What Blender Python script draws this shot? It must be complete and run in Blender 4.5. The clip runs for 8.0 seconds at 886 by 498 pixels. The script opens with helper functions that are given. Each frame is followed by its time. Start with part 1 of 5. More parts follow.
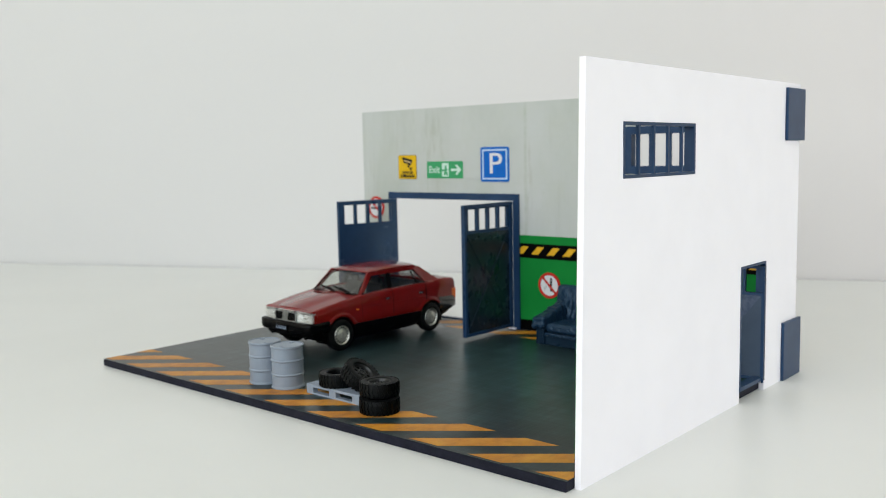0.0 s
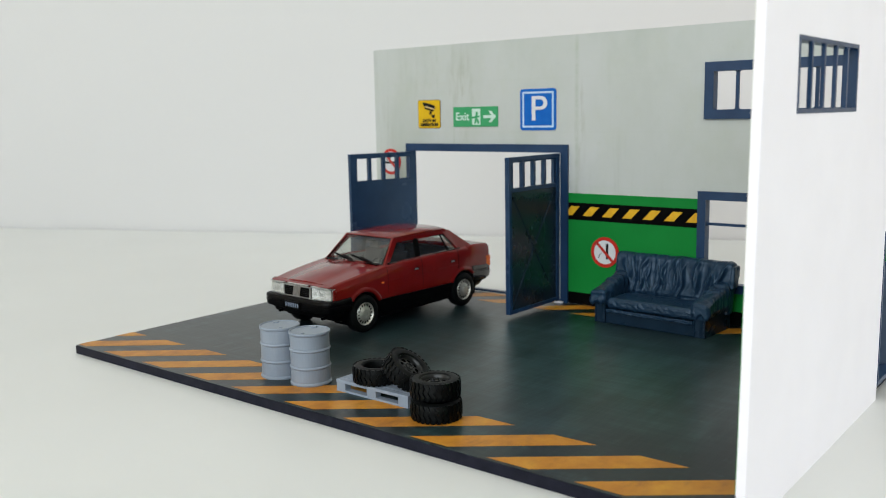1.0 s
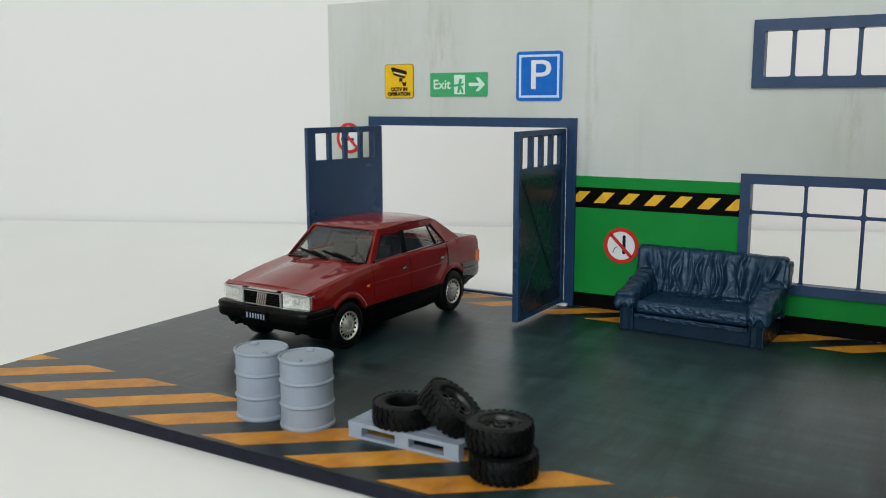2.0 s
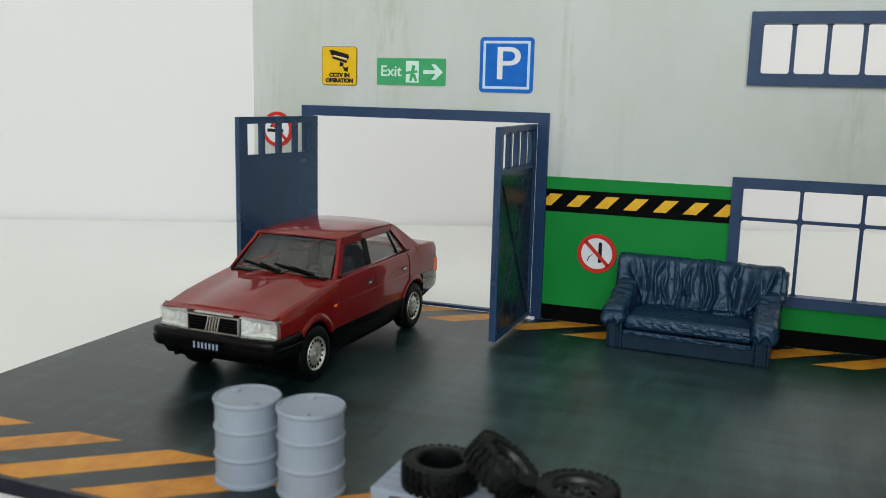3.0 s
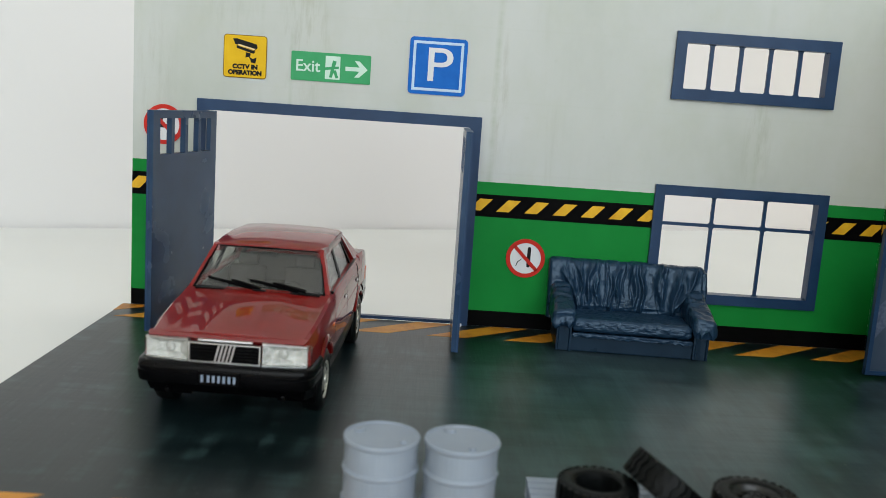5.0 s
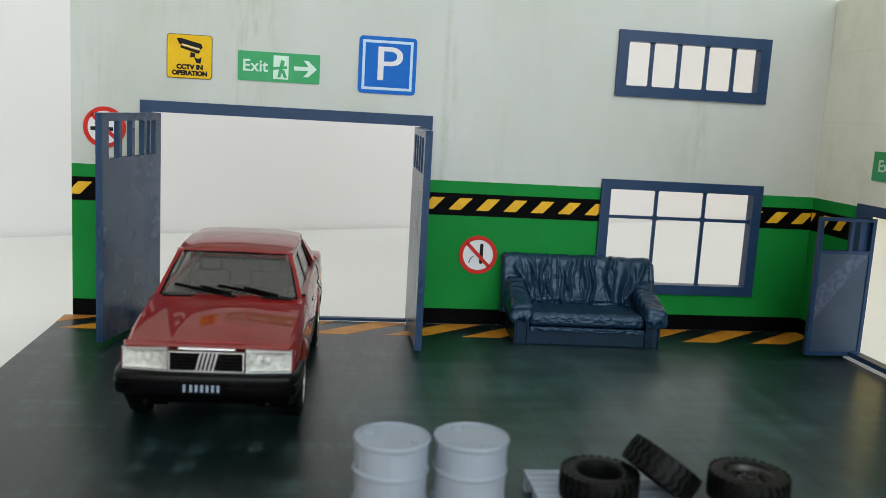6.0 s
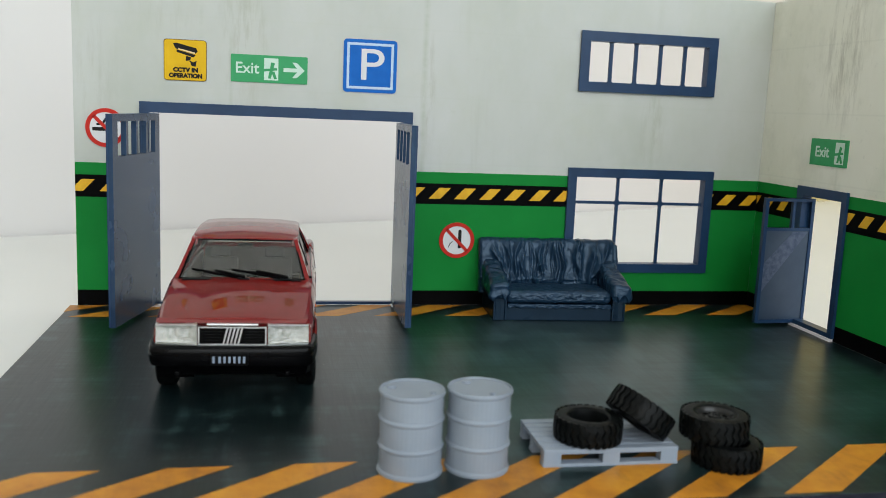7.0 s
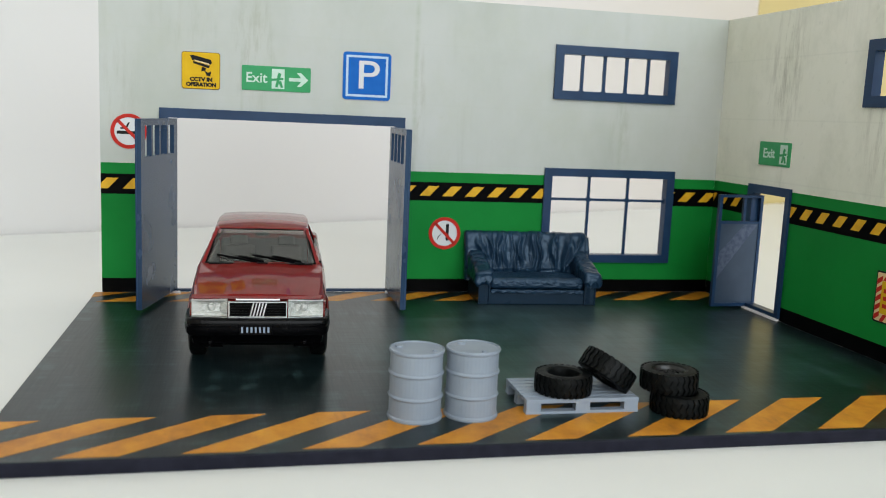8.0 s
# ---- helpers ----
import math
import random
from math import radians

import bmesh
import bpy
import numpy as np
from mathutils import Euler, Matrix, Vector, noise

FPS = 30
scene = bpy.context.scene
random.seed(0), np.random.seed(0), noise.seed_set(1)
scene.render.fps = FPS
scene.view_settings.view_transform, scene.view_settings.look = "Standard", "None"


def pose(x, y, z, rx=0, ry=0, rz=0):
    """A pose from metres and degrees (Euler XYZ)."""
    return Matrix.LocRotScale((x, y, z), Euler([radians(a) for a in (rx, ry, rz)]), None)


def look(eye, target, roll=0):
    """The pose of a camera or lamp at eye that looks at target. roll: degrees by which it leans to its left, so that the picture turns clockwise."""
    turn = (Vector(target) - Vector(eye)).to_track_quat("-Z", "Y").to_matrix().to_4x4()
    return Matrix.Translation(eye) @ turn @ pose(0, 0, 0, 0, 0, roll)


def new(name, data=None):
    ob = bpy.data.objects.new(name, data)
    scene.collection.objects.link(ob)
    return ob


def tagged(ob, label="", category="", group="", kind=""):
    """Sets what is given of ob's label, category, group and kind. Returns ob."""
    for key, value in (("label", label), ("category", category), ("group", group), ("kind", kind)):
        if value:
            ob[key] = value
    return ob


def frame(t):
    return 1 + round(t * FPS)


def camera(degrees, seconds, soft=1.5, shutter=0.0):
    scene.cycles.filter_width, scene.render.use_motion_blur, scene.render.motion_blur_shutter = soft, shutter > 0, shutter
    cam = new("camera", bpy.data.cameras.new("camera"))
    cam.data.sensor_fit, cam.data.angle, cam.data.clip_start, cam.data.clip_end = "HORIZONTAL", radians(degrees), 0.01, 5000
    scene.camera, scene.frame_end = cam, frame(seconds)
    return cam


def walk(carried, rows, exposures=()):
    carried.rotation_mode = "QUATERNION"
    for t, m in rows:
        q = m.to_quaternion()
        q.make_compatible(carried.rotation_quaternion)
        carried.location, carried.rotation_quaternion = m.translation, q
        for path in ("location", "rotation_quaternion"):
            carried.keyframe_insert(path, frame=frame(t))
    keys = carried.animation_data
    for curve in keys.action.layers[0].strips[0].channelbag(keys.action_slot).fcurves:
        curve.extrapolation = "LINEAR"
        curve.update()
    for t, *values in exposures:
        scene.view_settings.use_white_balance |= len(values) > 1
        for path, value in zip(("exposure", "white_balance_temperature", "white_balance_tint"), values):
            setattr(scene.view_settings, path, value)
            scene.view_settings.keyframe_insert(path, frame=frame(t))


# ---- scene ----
cam = camera(53.0, 8.0, soft=0.35)
cam.data.dof.use_dof, cam.data.dof.focus_distance, cam.data.dof.aperture_fstop = True, 0.255, 27.0
PATH = [
    (0, 0.11796, -0.33985, 0.08368, 83.935, 1.132, 40.882),
    (0.5, 0.08700, -0.32627, 0.08158, 82.678, 1.234, 39.984),
    (1, 0.05482, -0.30939, 0.07774, 81.322, 1.101, 38.696),
    (1.5, 0.01941, -0.29474, 0.07085, 80.913, 0.628, 34.960),
    (3, -0.06272, -0.26734, 0.07055, 79.855, -1.369, 20.767),
    (3.5, -0.07941, -0.26564, 0.06866, 80.133, -2.542, 14.646),
    (4, -0.10256, -0.26646, 0.06945, 79.899, -3.268, 10.231),
    (5.5, -0.15535, -0.27169, 0.06739, 80.939, -3.708, -4.921),
    (6, -0.16058, -0.27022, 0.06729, 80.931, -3.265, -7.286),
    (6.5, -0.16808, -0.27440, 0.06691, 80.950, -2.913, -9.516),
    (7, -0.17462, -0.29073, 0.06667, 80.913, -2.419, -10.827),
    (7.5, -0.18139, -0.30738, 0.06672, 81.111, -2.353, -12.013),
    (8, -0.18600, -0.32180, 0.06623, 81.404, -2.501, -12.452),
]
walk(cam, [(t, pose(x, y, z, rx, ry, rz)) for t, x, y, z, rx, ry, rz in PATH],
     exposures=[(0, -0.08), (1.5, -0.08), (3.5, 0.0), (6, 0.04), (8, 0.06)])

# ---- light: a bright room whose window lies behind and beside the camera ----
MM = 0.001
ROOM_TURN = 24.0
UX, UY = math.cos(radians(ROOM_TURN)), math.sin(radians(ROOM_TURN))


def room(u, n, z=0.0):
    """A place in the room, from metres along and towards its back wall."""
    return Vector((u * UX - n * UY, u * UY + n * UX, z))


world = bpy.data.worlds.new("world")
world.use_nodes = True
scene.world = world
sky = world.node_tree.nodes.new("ShaderNodeTexSky")
sky.sky_type, sky.sun_disc = "NISHITA", False
sky.sun_elevation, sky.sun_rotation = radians(35), radians(200)
world.node_tree.links.new(sky.outputs[0], world.node_tree.nodes["Background"].inputs[0])
world.node_tree.nodes["Background"].inputs[1].default_value = 0.1


def window_light(name, u, n, z, tu, tn, tz, w, h, power, colour):
    lamp = bpy.data.lights.new(name, "AREA")
    lamp.shape, lamp.size, lamp.size_y, lamp.energy, lamp.color = "RECTANGLE", w, h, power, colour
    ob = new(name, lamp)
    ob.matrix_world = look(room(u, n, z), room(tu, tn, tz))
    return ob


window_light("window_daylight", -0.6, -1.575, 0.85, -0.6, 0.0, 0.85, 2.0, 1.3, 26.5, (0.91, 0.98, 1.0))
window_light("side_window_daylight", 1.575, -0.65, 0.42, 0.0, -0.65, 0.42, 0.8, 0.6, 13.8, (0.905, 0.975, 1.0))


# ---- materials ----
def material(name, colour, rough=0.5, metal=0.0, spec=0.5):
    m = bpy.data.materials.new(name)
    m.use_nodes = True
    b = m.node_tree.nodes["Principled BSDF"]
    b.inputs["Base Color"].default_value = (*colour, 1)
    b.inputs["Roughness"].default_value = rough
    b.inputs["Metallic"].default_value = metal
    b.inputs["Specular IOR Level"].default_value = spec
    return m


class Nodes:
    """Small shorthand for a material's node tree."""

    def __init__(self, m):
        self.t = m.node_tree
        self.b = self.t.nodes["Principled BSDF"]
        self.geo = self.t.nodes.new("ShaderNodeNewGeometry")

    def link(self, a, b):
        self.t.links.new(a, b)

    def pos(self, sx=1.0, sy=1.0, sz=1.0):
        n = self.t.nodes.new("ShaderNodeMapping")
        n.inputs["Scale"].default_value = (sx, sy, sz)
        self.link(self.geo.outputs["Position"], n.inputs["Vector"])
        return n.outputs[0]

    def noise(self, vector, scale, detail=4.0, rough=0.55):
        n = self.t.nodes.new("ShaderNodeTexNoise")
        n.inputs["Scale"].default_value = scale
        n.inputs["Detail"].default_value = detail
        n.inputs["Roughness"].default_value = rough
        self.link(vector, n.inputs["Vector"])
        return n.outputs["Fac"]

    def ramp(self, fac, stops):
        n = self.t.nodes.new("ShaderNodeValToRGB")
        e = n.color_ramp.elements
        while len(e) < len(stops):
            e.new(0.5)
        for el, (p, c) in zip(e, stops):
            el.position = p
            el.color = (*c, 1) if len(c) == 3 else c
        self.link(fac, n.inputs[0])
        return n.outputs[0]

    def mix(self, fac, a, b):
        n = self.t.nodes.new("ShaderNodeMix")
        n.data_type = "RGBA"
        for sock, v in ((n.inputs[0], fac), (n.inputs[6], a), (n.inputs[7], b)):
            if isinstance(v, (int, float)):
                sock.default_value = v
            elif isinstance(v, tuple):
                sock.default_value = (*v, 1)
            else:
                self.link(v, sock)
        return n.outputs[2]

    def math(self, op, a, b=0.0, clamp=False):
        n = self.t.nodes.new("ShaderNodeMath")
        n.operation, n.use_clamp = op, clamp
        for sock, v in ((n.inputs[0], a), (n.inputs[1], b)):
            if isinstance(v, (int, float)):
                sock.default_value = v
            else:
                self.link(v, sock)
        return n.outputs[0]

    def axis(self, which):
        n = self.t.nodes.new("ShaderNodeSeparateXYZ")
        self.link(self.geo.outputs["Position"], n.inputs[0])
        return n.outputs[which]

    def bump(self, height, strength=0.3, distance=0.0002):
        n = self.t.nodes.new("ShaderNodeBump")
        n.inputs["Strength"].default_value = strength
        n.inputs["Distance"].default_value = distance
        self.link(height, n.inputs["Height"])
        self.link(n.outputs[0], self.b.inputs["Normal"])

    def colour(self, c):
        self.link(c, self.b.inputs["Base Color"])

    def rough(self, r):
        self.link(r, self.b.inputs["Roughness"])


def grained(name, a, b, scale, rough=0.5, bump=0.15, spec=0.5, metal=0.0, fine=None, depth=0.0001):
    """A surface with two tones at one scale and a fine relief at another."""
    m = material(name, a, rough, metal, spec)
    n = Nodes(m)
    p = n.pos()
    n.colour(n.ramp(n.noise(p, scale, 5), [(0.35, a), (0.65, b)]))
    n.bump(n.noise(p, fine or scale * 8, 3), bump, depth)
    return m


def concrete_print(name, joints, which, light_lift=(0.0, 0.0, 0.0), stains=()):
    """Printed bare concrete: pale grey with a cast of green, run-down stains and shuttering joints."""
    m = material(name, (0.6, 0.64, 0.6), 0.55, 0, 0.35)
    n = Nodes(m)
    tone = [tuple(v + w for v, w in zip(c, light_lift)) for c in ((0.418, 0.442, 0.397), (0.478, 0.497, 0.468), (0.516, 0.529, 0.514))]
    broad = n.ramp(n.noise(n.pos(1, 1, 0.6), 22, 5, 0.6), [(0.3, tone[0]), (0.5, tone[1]), (0.7, tone[2])])
    # greenish blotches of damp and faint level joints
    damp = n.ramp(n.noise(n.pos(1, 1, 0.8), 48, 6, 0.68), [(0.5, (0, 0, 0)), (0.72, (1, 1, 1))])
    broad = n.mix(n.math("MULTIPLY", damp, 0.3), broad, (0.43, 0.455, 0.36))
    level = n.math("ABSOLUTE", n.math("SUBTRACT", n.math("FRACT", n.math("DIVIDE", n.math("ADD", n.axis(2), 0.0058), 0.0215)), 0.5))
    broad = n.mix(n.math("MULTIPLY", n.math("SUBTRACT", 1.0, n.math("DIVIDE", level, 0.02), True), 0.12), broad, (0.42, 0.45, 0.38))
    # run-down stains: long upright streaks that break off
    long_streak = n.noise(n.pos(1, 1, 0.07), 330, 4, 0.65)
    patch = n.noise(n.pos(1, 1, 0.55), 24, 3, 0.5)
    streak = n.math("MULTIPLY", n.ramp(long_streak, [(0.52, (0, 0, 0)), (0.72, (1, 1, 1))]), n.ramp(patch, [(0.53, (0, 0, 0)), (0.7, (1, 1, 1))]))
    c = n.mix(n.math("MULTIPLY", streak, 0.24), broad, (0.33, 0.345, 0.28))
    # clusters of dark run-down blots
    for at, height, wide, tall, amount in stains:
        du = n.math("DIVIDE", n.math("SUBTRACT", n.axis(which), at * MM), wide * MM)
        dv = n.math("DIVIDE", n.math("SUBTRACT", n.axis(2), height * MM), tall * MM)
        near = n.math("SUBTRACT", 1.0, n.math("ADD", n.math("MULTIPLY", du, du), n.math("MULTIPLY", dv, dv)), True)
        blots = n.ramp(n.noise(n.pos(1, 1, 0.16), 420, 5, 0.7), [(0.47, (0, 0, 0)), (0.66, (1, 1, 1))])
        c = n.mix(n.math("MULTIPLY", n.math("MULTIPLY", near, blots), amount), c, (0.28, 0.27, 0.2))
    # shuttering joints
    joint = None
    for at, half, strength in joints:
        d = n.math("ABSOLUTE", n.math("SUBTRACT", n.axis(which), at * MM))
        line = n.math("MULTIPLY", n.math("SUBTRACT", 1.0, n.math("DIVIDE", d, half * MM), True), strength)
        joint = line if joint is None else n.math("MAXIMUM", joint, line)
    broken = n.ramp(n.noise(n.pos(0.4, 0.4, 1), 60, 5, 0.7), [(0.38, (0, 0, 0)), (0.68, (1, 1, 1))])
    c = n.mix(n.math("MULTIPLY", joint, broken), c, (0.33, 0.37, 0.28))
    speck = n.ramp(n.noise(n.pos(), 420, 2, 0.5), [(0.66, (0, 0, 0)), (0.76, (1, 1, 1))])
    c = n.mix(n.math("MULTIPLY", speck, 0.15), c, (0.4, 0.42, 0.36))
    n.colour(c)
    n.bump(n.noise(n.pos(), 1500, 2), 0.08, 0.00005)
    return m


def floor_print():
    m = material("printed floor", (0.02, 0.025, 0.028), 0.35, 0, 0.5)
    n = Nodes(m)
    big = n.ramp(n.noise(n.pos(1, 0.7, 1), 16, 6, 0.6), [(0.3, (0.0016, 0.0045, 0.0052)), (0.52, (0.0034, 0.0088, 0.010)), (0.72, (0.0075, 0.017, 0.019))])
    # a broad patch mid-floor is lighter in the base colour, with a noisy edge
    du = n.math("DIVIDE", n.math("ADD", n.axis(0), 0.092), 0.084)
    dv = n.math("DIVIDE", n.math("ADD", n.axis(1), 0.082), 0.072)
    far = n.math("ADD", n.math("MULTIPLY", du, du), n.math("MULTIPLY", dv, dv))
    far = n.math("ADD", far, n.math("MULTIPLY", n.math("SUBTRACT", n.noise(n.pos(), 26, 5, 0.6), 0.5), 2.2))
    patchy = n.ramp(far, [(0.0, (1, 1, 1)), (1.0, (0, 0, 0))])
    big = n.mix(n.math("MULTIPLY", patchy, 0.85), big, (0.031, 0.064, 0.066))
    # broad brush strokes both ways
    stroke = n.math("MULTIPLY", n.noise(n.pos(1, 0.16, 1), 190, 5, 0.65), n.noise(n.pos(0.14, 1, 1), 160, 5, 0.65))
    big = n.mix(n.ramp(stroke, [(0.17, (0.6, 0.6, 0.6)), (0.27, (0, 0, 0))]), big, (0.0025, 0.008, 0.009))
    big = n.mix(n.ramp(stroke, [(0.27, (0, 0, 0)), (0.38, (0.5, 0.5, 0.5))]), big, (0.045, 0.088, 0.09))
    scuff = n.ramp(n.noise(n.pos(1, 0.06, 1), 760, 4, 0.6), [(0.45, (0, 0, 0)), (0.75, (1, 1, 1))])
    hatch = n.ramp(n.noise(n.pos(0.07, 1, 1), 560, 4, 0.6), [(0.48, (0, 0, 0)), (0.75, (1, 1, 1))])
    # scuffs and hatching fade out away from that patch
    c = n.mix(n.math("MULTIPLY", scuff, n.math("MULTIPLY", n.math("ADD", patchy, 0.22), 0.28)), big, (0.04, 0.075, 0.076))
    c = n.mix(n.math("MULTIPLY", hatch, n.math("MULTIPLY", n.math("ADD", patchy, 0.22), 0.2)), c, (0.036, 0.07, 0.071))
    speck = n.ramp(n.noise(n.pos(), 900, 1), [(0.745, (0, 0, 0)), (0.765, (1, 1, 1))])
    n.colour(n.mix(n.math("MULTIPLY", speck, 0.3), c, (0.2, 0.2, 0.19)))
    streak = n.math("ADD", n.math("MULTIPLY", n.noise(n.pos(1, 0.03, 1), 2300, 3, 0.6), 0.6), n.math("MULTIPLY", n.noise(n.pos(0.05, 1, 1), 1500, 2, 0.5), 0.4))
    n.rough(n.ramp(streak, [(0.35, (0.28, 0.28, 0.28)), (0.65, (0.35, 0.35, 0.35))]))
    n.bump(streak, 0.035, 0.0001)
    n.b.inputs["IOR"].default_value = 1.45
    return m


def stripe_print():
    m = material("worn orange paint", (0.5, 0.25, 0.05), 0.4, 0, 0.25)
    n = Nodes(m)
    c = n.ramp(n.noise(n.pos(1, 0.8, 1), 90, 6, 0.65), [(0.3, (0.33, 0.12, 0.014)), (0.5, (0.52, 0.21, 0.018)), (0.7, (0.63, 0.30, 0.028))])
    grime = n.ramp(n.noise(n.pos(1, 0.3, 1), 260, 5, 0.7), [(0.55, (0, 0, 0)), (0.75, (1, 1, 1))])
    n.colour(n.mix(n.math("MULTIPLY", grime, 0.5), c, (0.17, 0.085, 0.035)))
    n.bump(n.noise(n.pos(1, 0.1, 1), 1100, 3, 0.6), 0.2, 0.00006)
    return m


def printed_plastic(name, a, b, rough=0.42, layer=5200, spec=0.35):
    """3D-printed plastic: one colour with the fine ridges of its layers."""
    m = material(name, a, rough, 0.0, spec)
    n = Nodes(m)
    n.colour(n.ramp(n.noise(n.pos(), 120, 4), [(0.35, a), (0.65, b)]))
    layers = n.noise(n.pos(0.02, 0.02, 1), layer, 2)
    n.bump(layers, 0.1, 0.00005)
    n.rough(n.ramp(n.noise(n.pos(), 90, 3), [(0.3, (rough - 0.03,) * 3), (0.7, (rough + 0.04,) * 3)]))
    return m


CONCRETE_BACK = concrete_print("concrete print back", [(-125.5, 1.3, 0.85), (-196.0, 1.0, 0.5), (-45.0, 1.4, 0.3), (-187.0, 0.8, 0.5)], 0, (0.0, 0.0, 0.0), [(-45.0, 62.0, 5.0, 16.0, 0.45), (-183.0, 86.0, 9.0, 26.0, 0.42), (-205.0, 95.0, 12.0, 14.0, 0.2), (-124.0, 70.0, 3.0, 24.0, 0.42), (-228.0, 70.0, 8.0, 22.0, 0.25)])
# tones raised and warmed: the side wall's light is put into its print
CONCRETE_SIDE = concrete_print("concrete print side with light lift", [(-44.0, 0.8, 0.25), (-110.0, 1.4, 0.4)], 1, (0.31, 0.29, 0.225), [(-42.0, 88.0, 14.0, 26.0, 0.5), (-95.0, 70.0, 14.0, 30.0, 0.4)])
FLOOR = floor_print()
STRIPE = stripe_print()
CARD = grained("white card", (0.865, 0.835, 0.875), (0.885, 0.855, 0.895), 60, 0.6, 0.05)
CARD_EDGE = grained("dark board edge", (0.008, 0.0085, 0.016), (0.014, 0.0145, 0.025), 300, 0.5, 0.1, spec=0.12)
GREEN = grained("green print", (0.0062, 0.188, 0.031), (0.009, 0.215, 0.038), 40, 0.5, 0.06, spec=0.08, fine=1400)
BLACK = grained("black print", (0.0012, 0.0012, 0.0013), (0.0024, 0.0024, 0.0026), 120, 0.5, 0.06, spec=0.035)
HAZARD = grained("yellow print", (0.66, 0.34, 0.012), (0.76, 0.44, 0.02), 260, 0.45, 0.05, spec=0.25)
SLATE = printed_plastic("slate blue plastic", (0.011, 0.035, 0.088), (0.014, 0.043, 0.105), 0.31, 5200, 0.27)
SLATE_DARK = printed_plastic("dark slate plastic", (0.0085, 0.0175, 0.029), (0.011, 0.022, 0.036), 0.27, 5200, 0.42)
# door leaf: the brightness it reflects is put into its dusty base colour
SLATE_DUSTY_SHEEN = printed_plastic("dusty slate blue plastic with sheen", (0.026, 0.046, 0.082), (0.036, 0.06, 0.1), 0.4, 5200, 0.45)
SLATE_SMOOTH = printed_plastic("smooth slate blue plastic", (0.0118, 0.0325, 0.076), (0.0145, 0.039, 0.09), 0.25, 5200, 0.5)
SLATE_WORN = grained("scuffed slate blue plastic", (0.03, 0.05, 0.10), (0.075, 0.10, 0.16), 700, 0.55, 0.5, fine=1500, depth=0.0002)
SOFA_BLUE = printed_plastic("sofa blue plastic", (0.0072, 0.0222, 0.046), (0.0097, 0.029, 0.059), 0.31, 6500, 0.4)
SOFA_SMOOTH = printed_plastic("smooth sofa blue plastic", (0.005, 0.0148, 0.029), (0.0065, 0.0185, 0.036), 0.28, 6500, 0.26)
for shiny in (SOFA_BLUE, SOFA_SMOOTH, SLATE_SMOOTH):
    shiny.node_tree.nodes["Principled BSDF"].inputs["Specular Tint"].default_value = (0.64, 0.82, 1.0, 1)
DRUM_GREY = printed_plastic("drum grey plastic", (0.225, 0.265, 0.32), (0.25, 0.29, 0.345), 0.4)
PALLET_GREY = printed_plastic("pallet grey plastic", (0.24, 0.285, 0.35), (0.275, 0.32, 0.385), 0.45)
RUBBER = grained("black rubber", (0.0016, 0.0021, 0.0022), (0.0042, 0.0052, 0.0053), 500, 0.42, 0.2, spec=0.12)
DISC_GREY = grained("dark grey wheel disc", (0.012, 0.0125, 0.0125), (0.022, 0.023, 0.0225), 500, 0.3, 0.1, spec=0.4)
SLOT_BLACK = material("deep black", (0.0006, 0.0006, 0.0006), 0.9, 0, 0.0)
TABLE = grained("white tabletop", (0.74, 0.74, 0.71), (0.765, 0.765, 0.735), 9, 0.38, 0.03, fine=900)
PAINT = grained("white wall paint with light gradient", (0.635, 0.60, 0.585), (0.66, 0.625, 0.61), 5, 0.75, 0.08, fine=420)
# warmer, dimmer light towards the right is put into the wall colour
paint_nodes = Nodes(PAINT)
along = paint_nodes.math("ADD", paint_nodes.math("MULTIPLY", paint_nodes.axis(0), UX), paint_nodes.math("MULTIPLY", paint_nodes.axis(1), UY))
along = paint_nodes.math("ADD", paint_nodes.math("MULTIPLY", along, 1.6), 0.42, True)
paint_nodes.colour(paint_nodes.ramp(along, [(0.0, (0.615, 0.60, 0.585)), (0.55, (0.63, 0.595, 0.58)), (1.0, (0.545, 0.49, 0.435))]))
# unseen right wall: grey added to cut the light it throws back
GREY_PAINT = grained("grey wall paint", (0.26, 0.26, 0.255), (0.3, 0.3, 0.295), 5, 0.75, 0.08, fine=420)
# unseen left wall: cream added to warm the light on the garage's side wall
CREAM = grained("cream wall paint", (0.74, 0.66, 0.53), (0.77, 0.69, 0.56), 5, 0.75, 0.08, fine=420)
OCHRE = grained("ochre wall paint", (0.48, 0.37, 0.14), (0.52, 0.41, 0.165), 7, 0.7, 0.08, fine=420)
CEILING = grained("white ceiling paint", (0.8, 0.8, 0.79), (0.82, 0.82, 0.81), 4, 0.8, 0.05, fine=300)
BOARDS = grained("room floor", (0.3, 0.22, 0.15), (0.36, 0.27, 0.18), 8, 0.5, 0.1)
SIGN_WHITE = grained("sign white", (0.62, 0.63, 0.645), (0.65, 0.66, 0.675), 200, 0.45, 0.03, spec=0.1)
SIGN_PALE = grained("faded sign white", (0.50, 0.66, 0.57), (0.56, 0.72, 0.63), 200, 0.45, 0.03, spec=0.1)
SIGN_BLUE = grained("sign blue", (0.007, 0.108, 0.43), (0.01, 0.125, 0.48), 200, 0.4, 0.03, spec=0.1)
SIGN_ICE = grained("sign pale blue", (0.42, 0.57, 0.72), (0.46, 0.61, 0.76), 200, 0.45, 0.03, spec=0.1)
SIGN_RIM = grained("dark ochre sign edge", (0.16, 0.09, 0.008), (0.22, 0.13, 0.012), 200, 0.45, 0.03, spec=0.1)
SIGN_GREEN = grained("sign green", (0.045, 0.30, 0.115), (0.055, 0.325, 0.135), 200, 0.4, 0.03, spec=0.1)
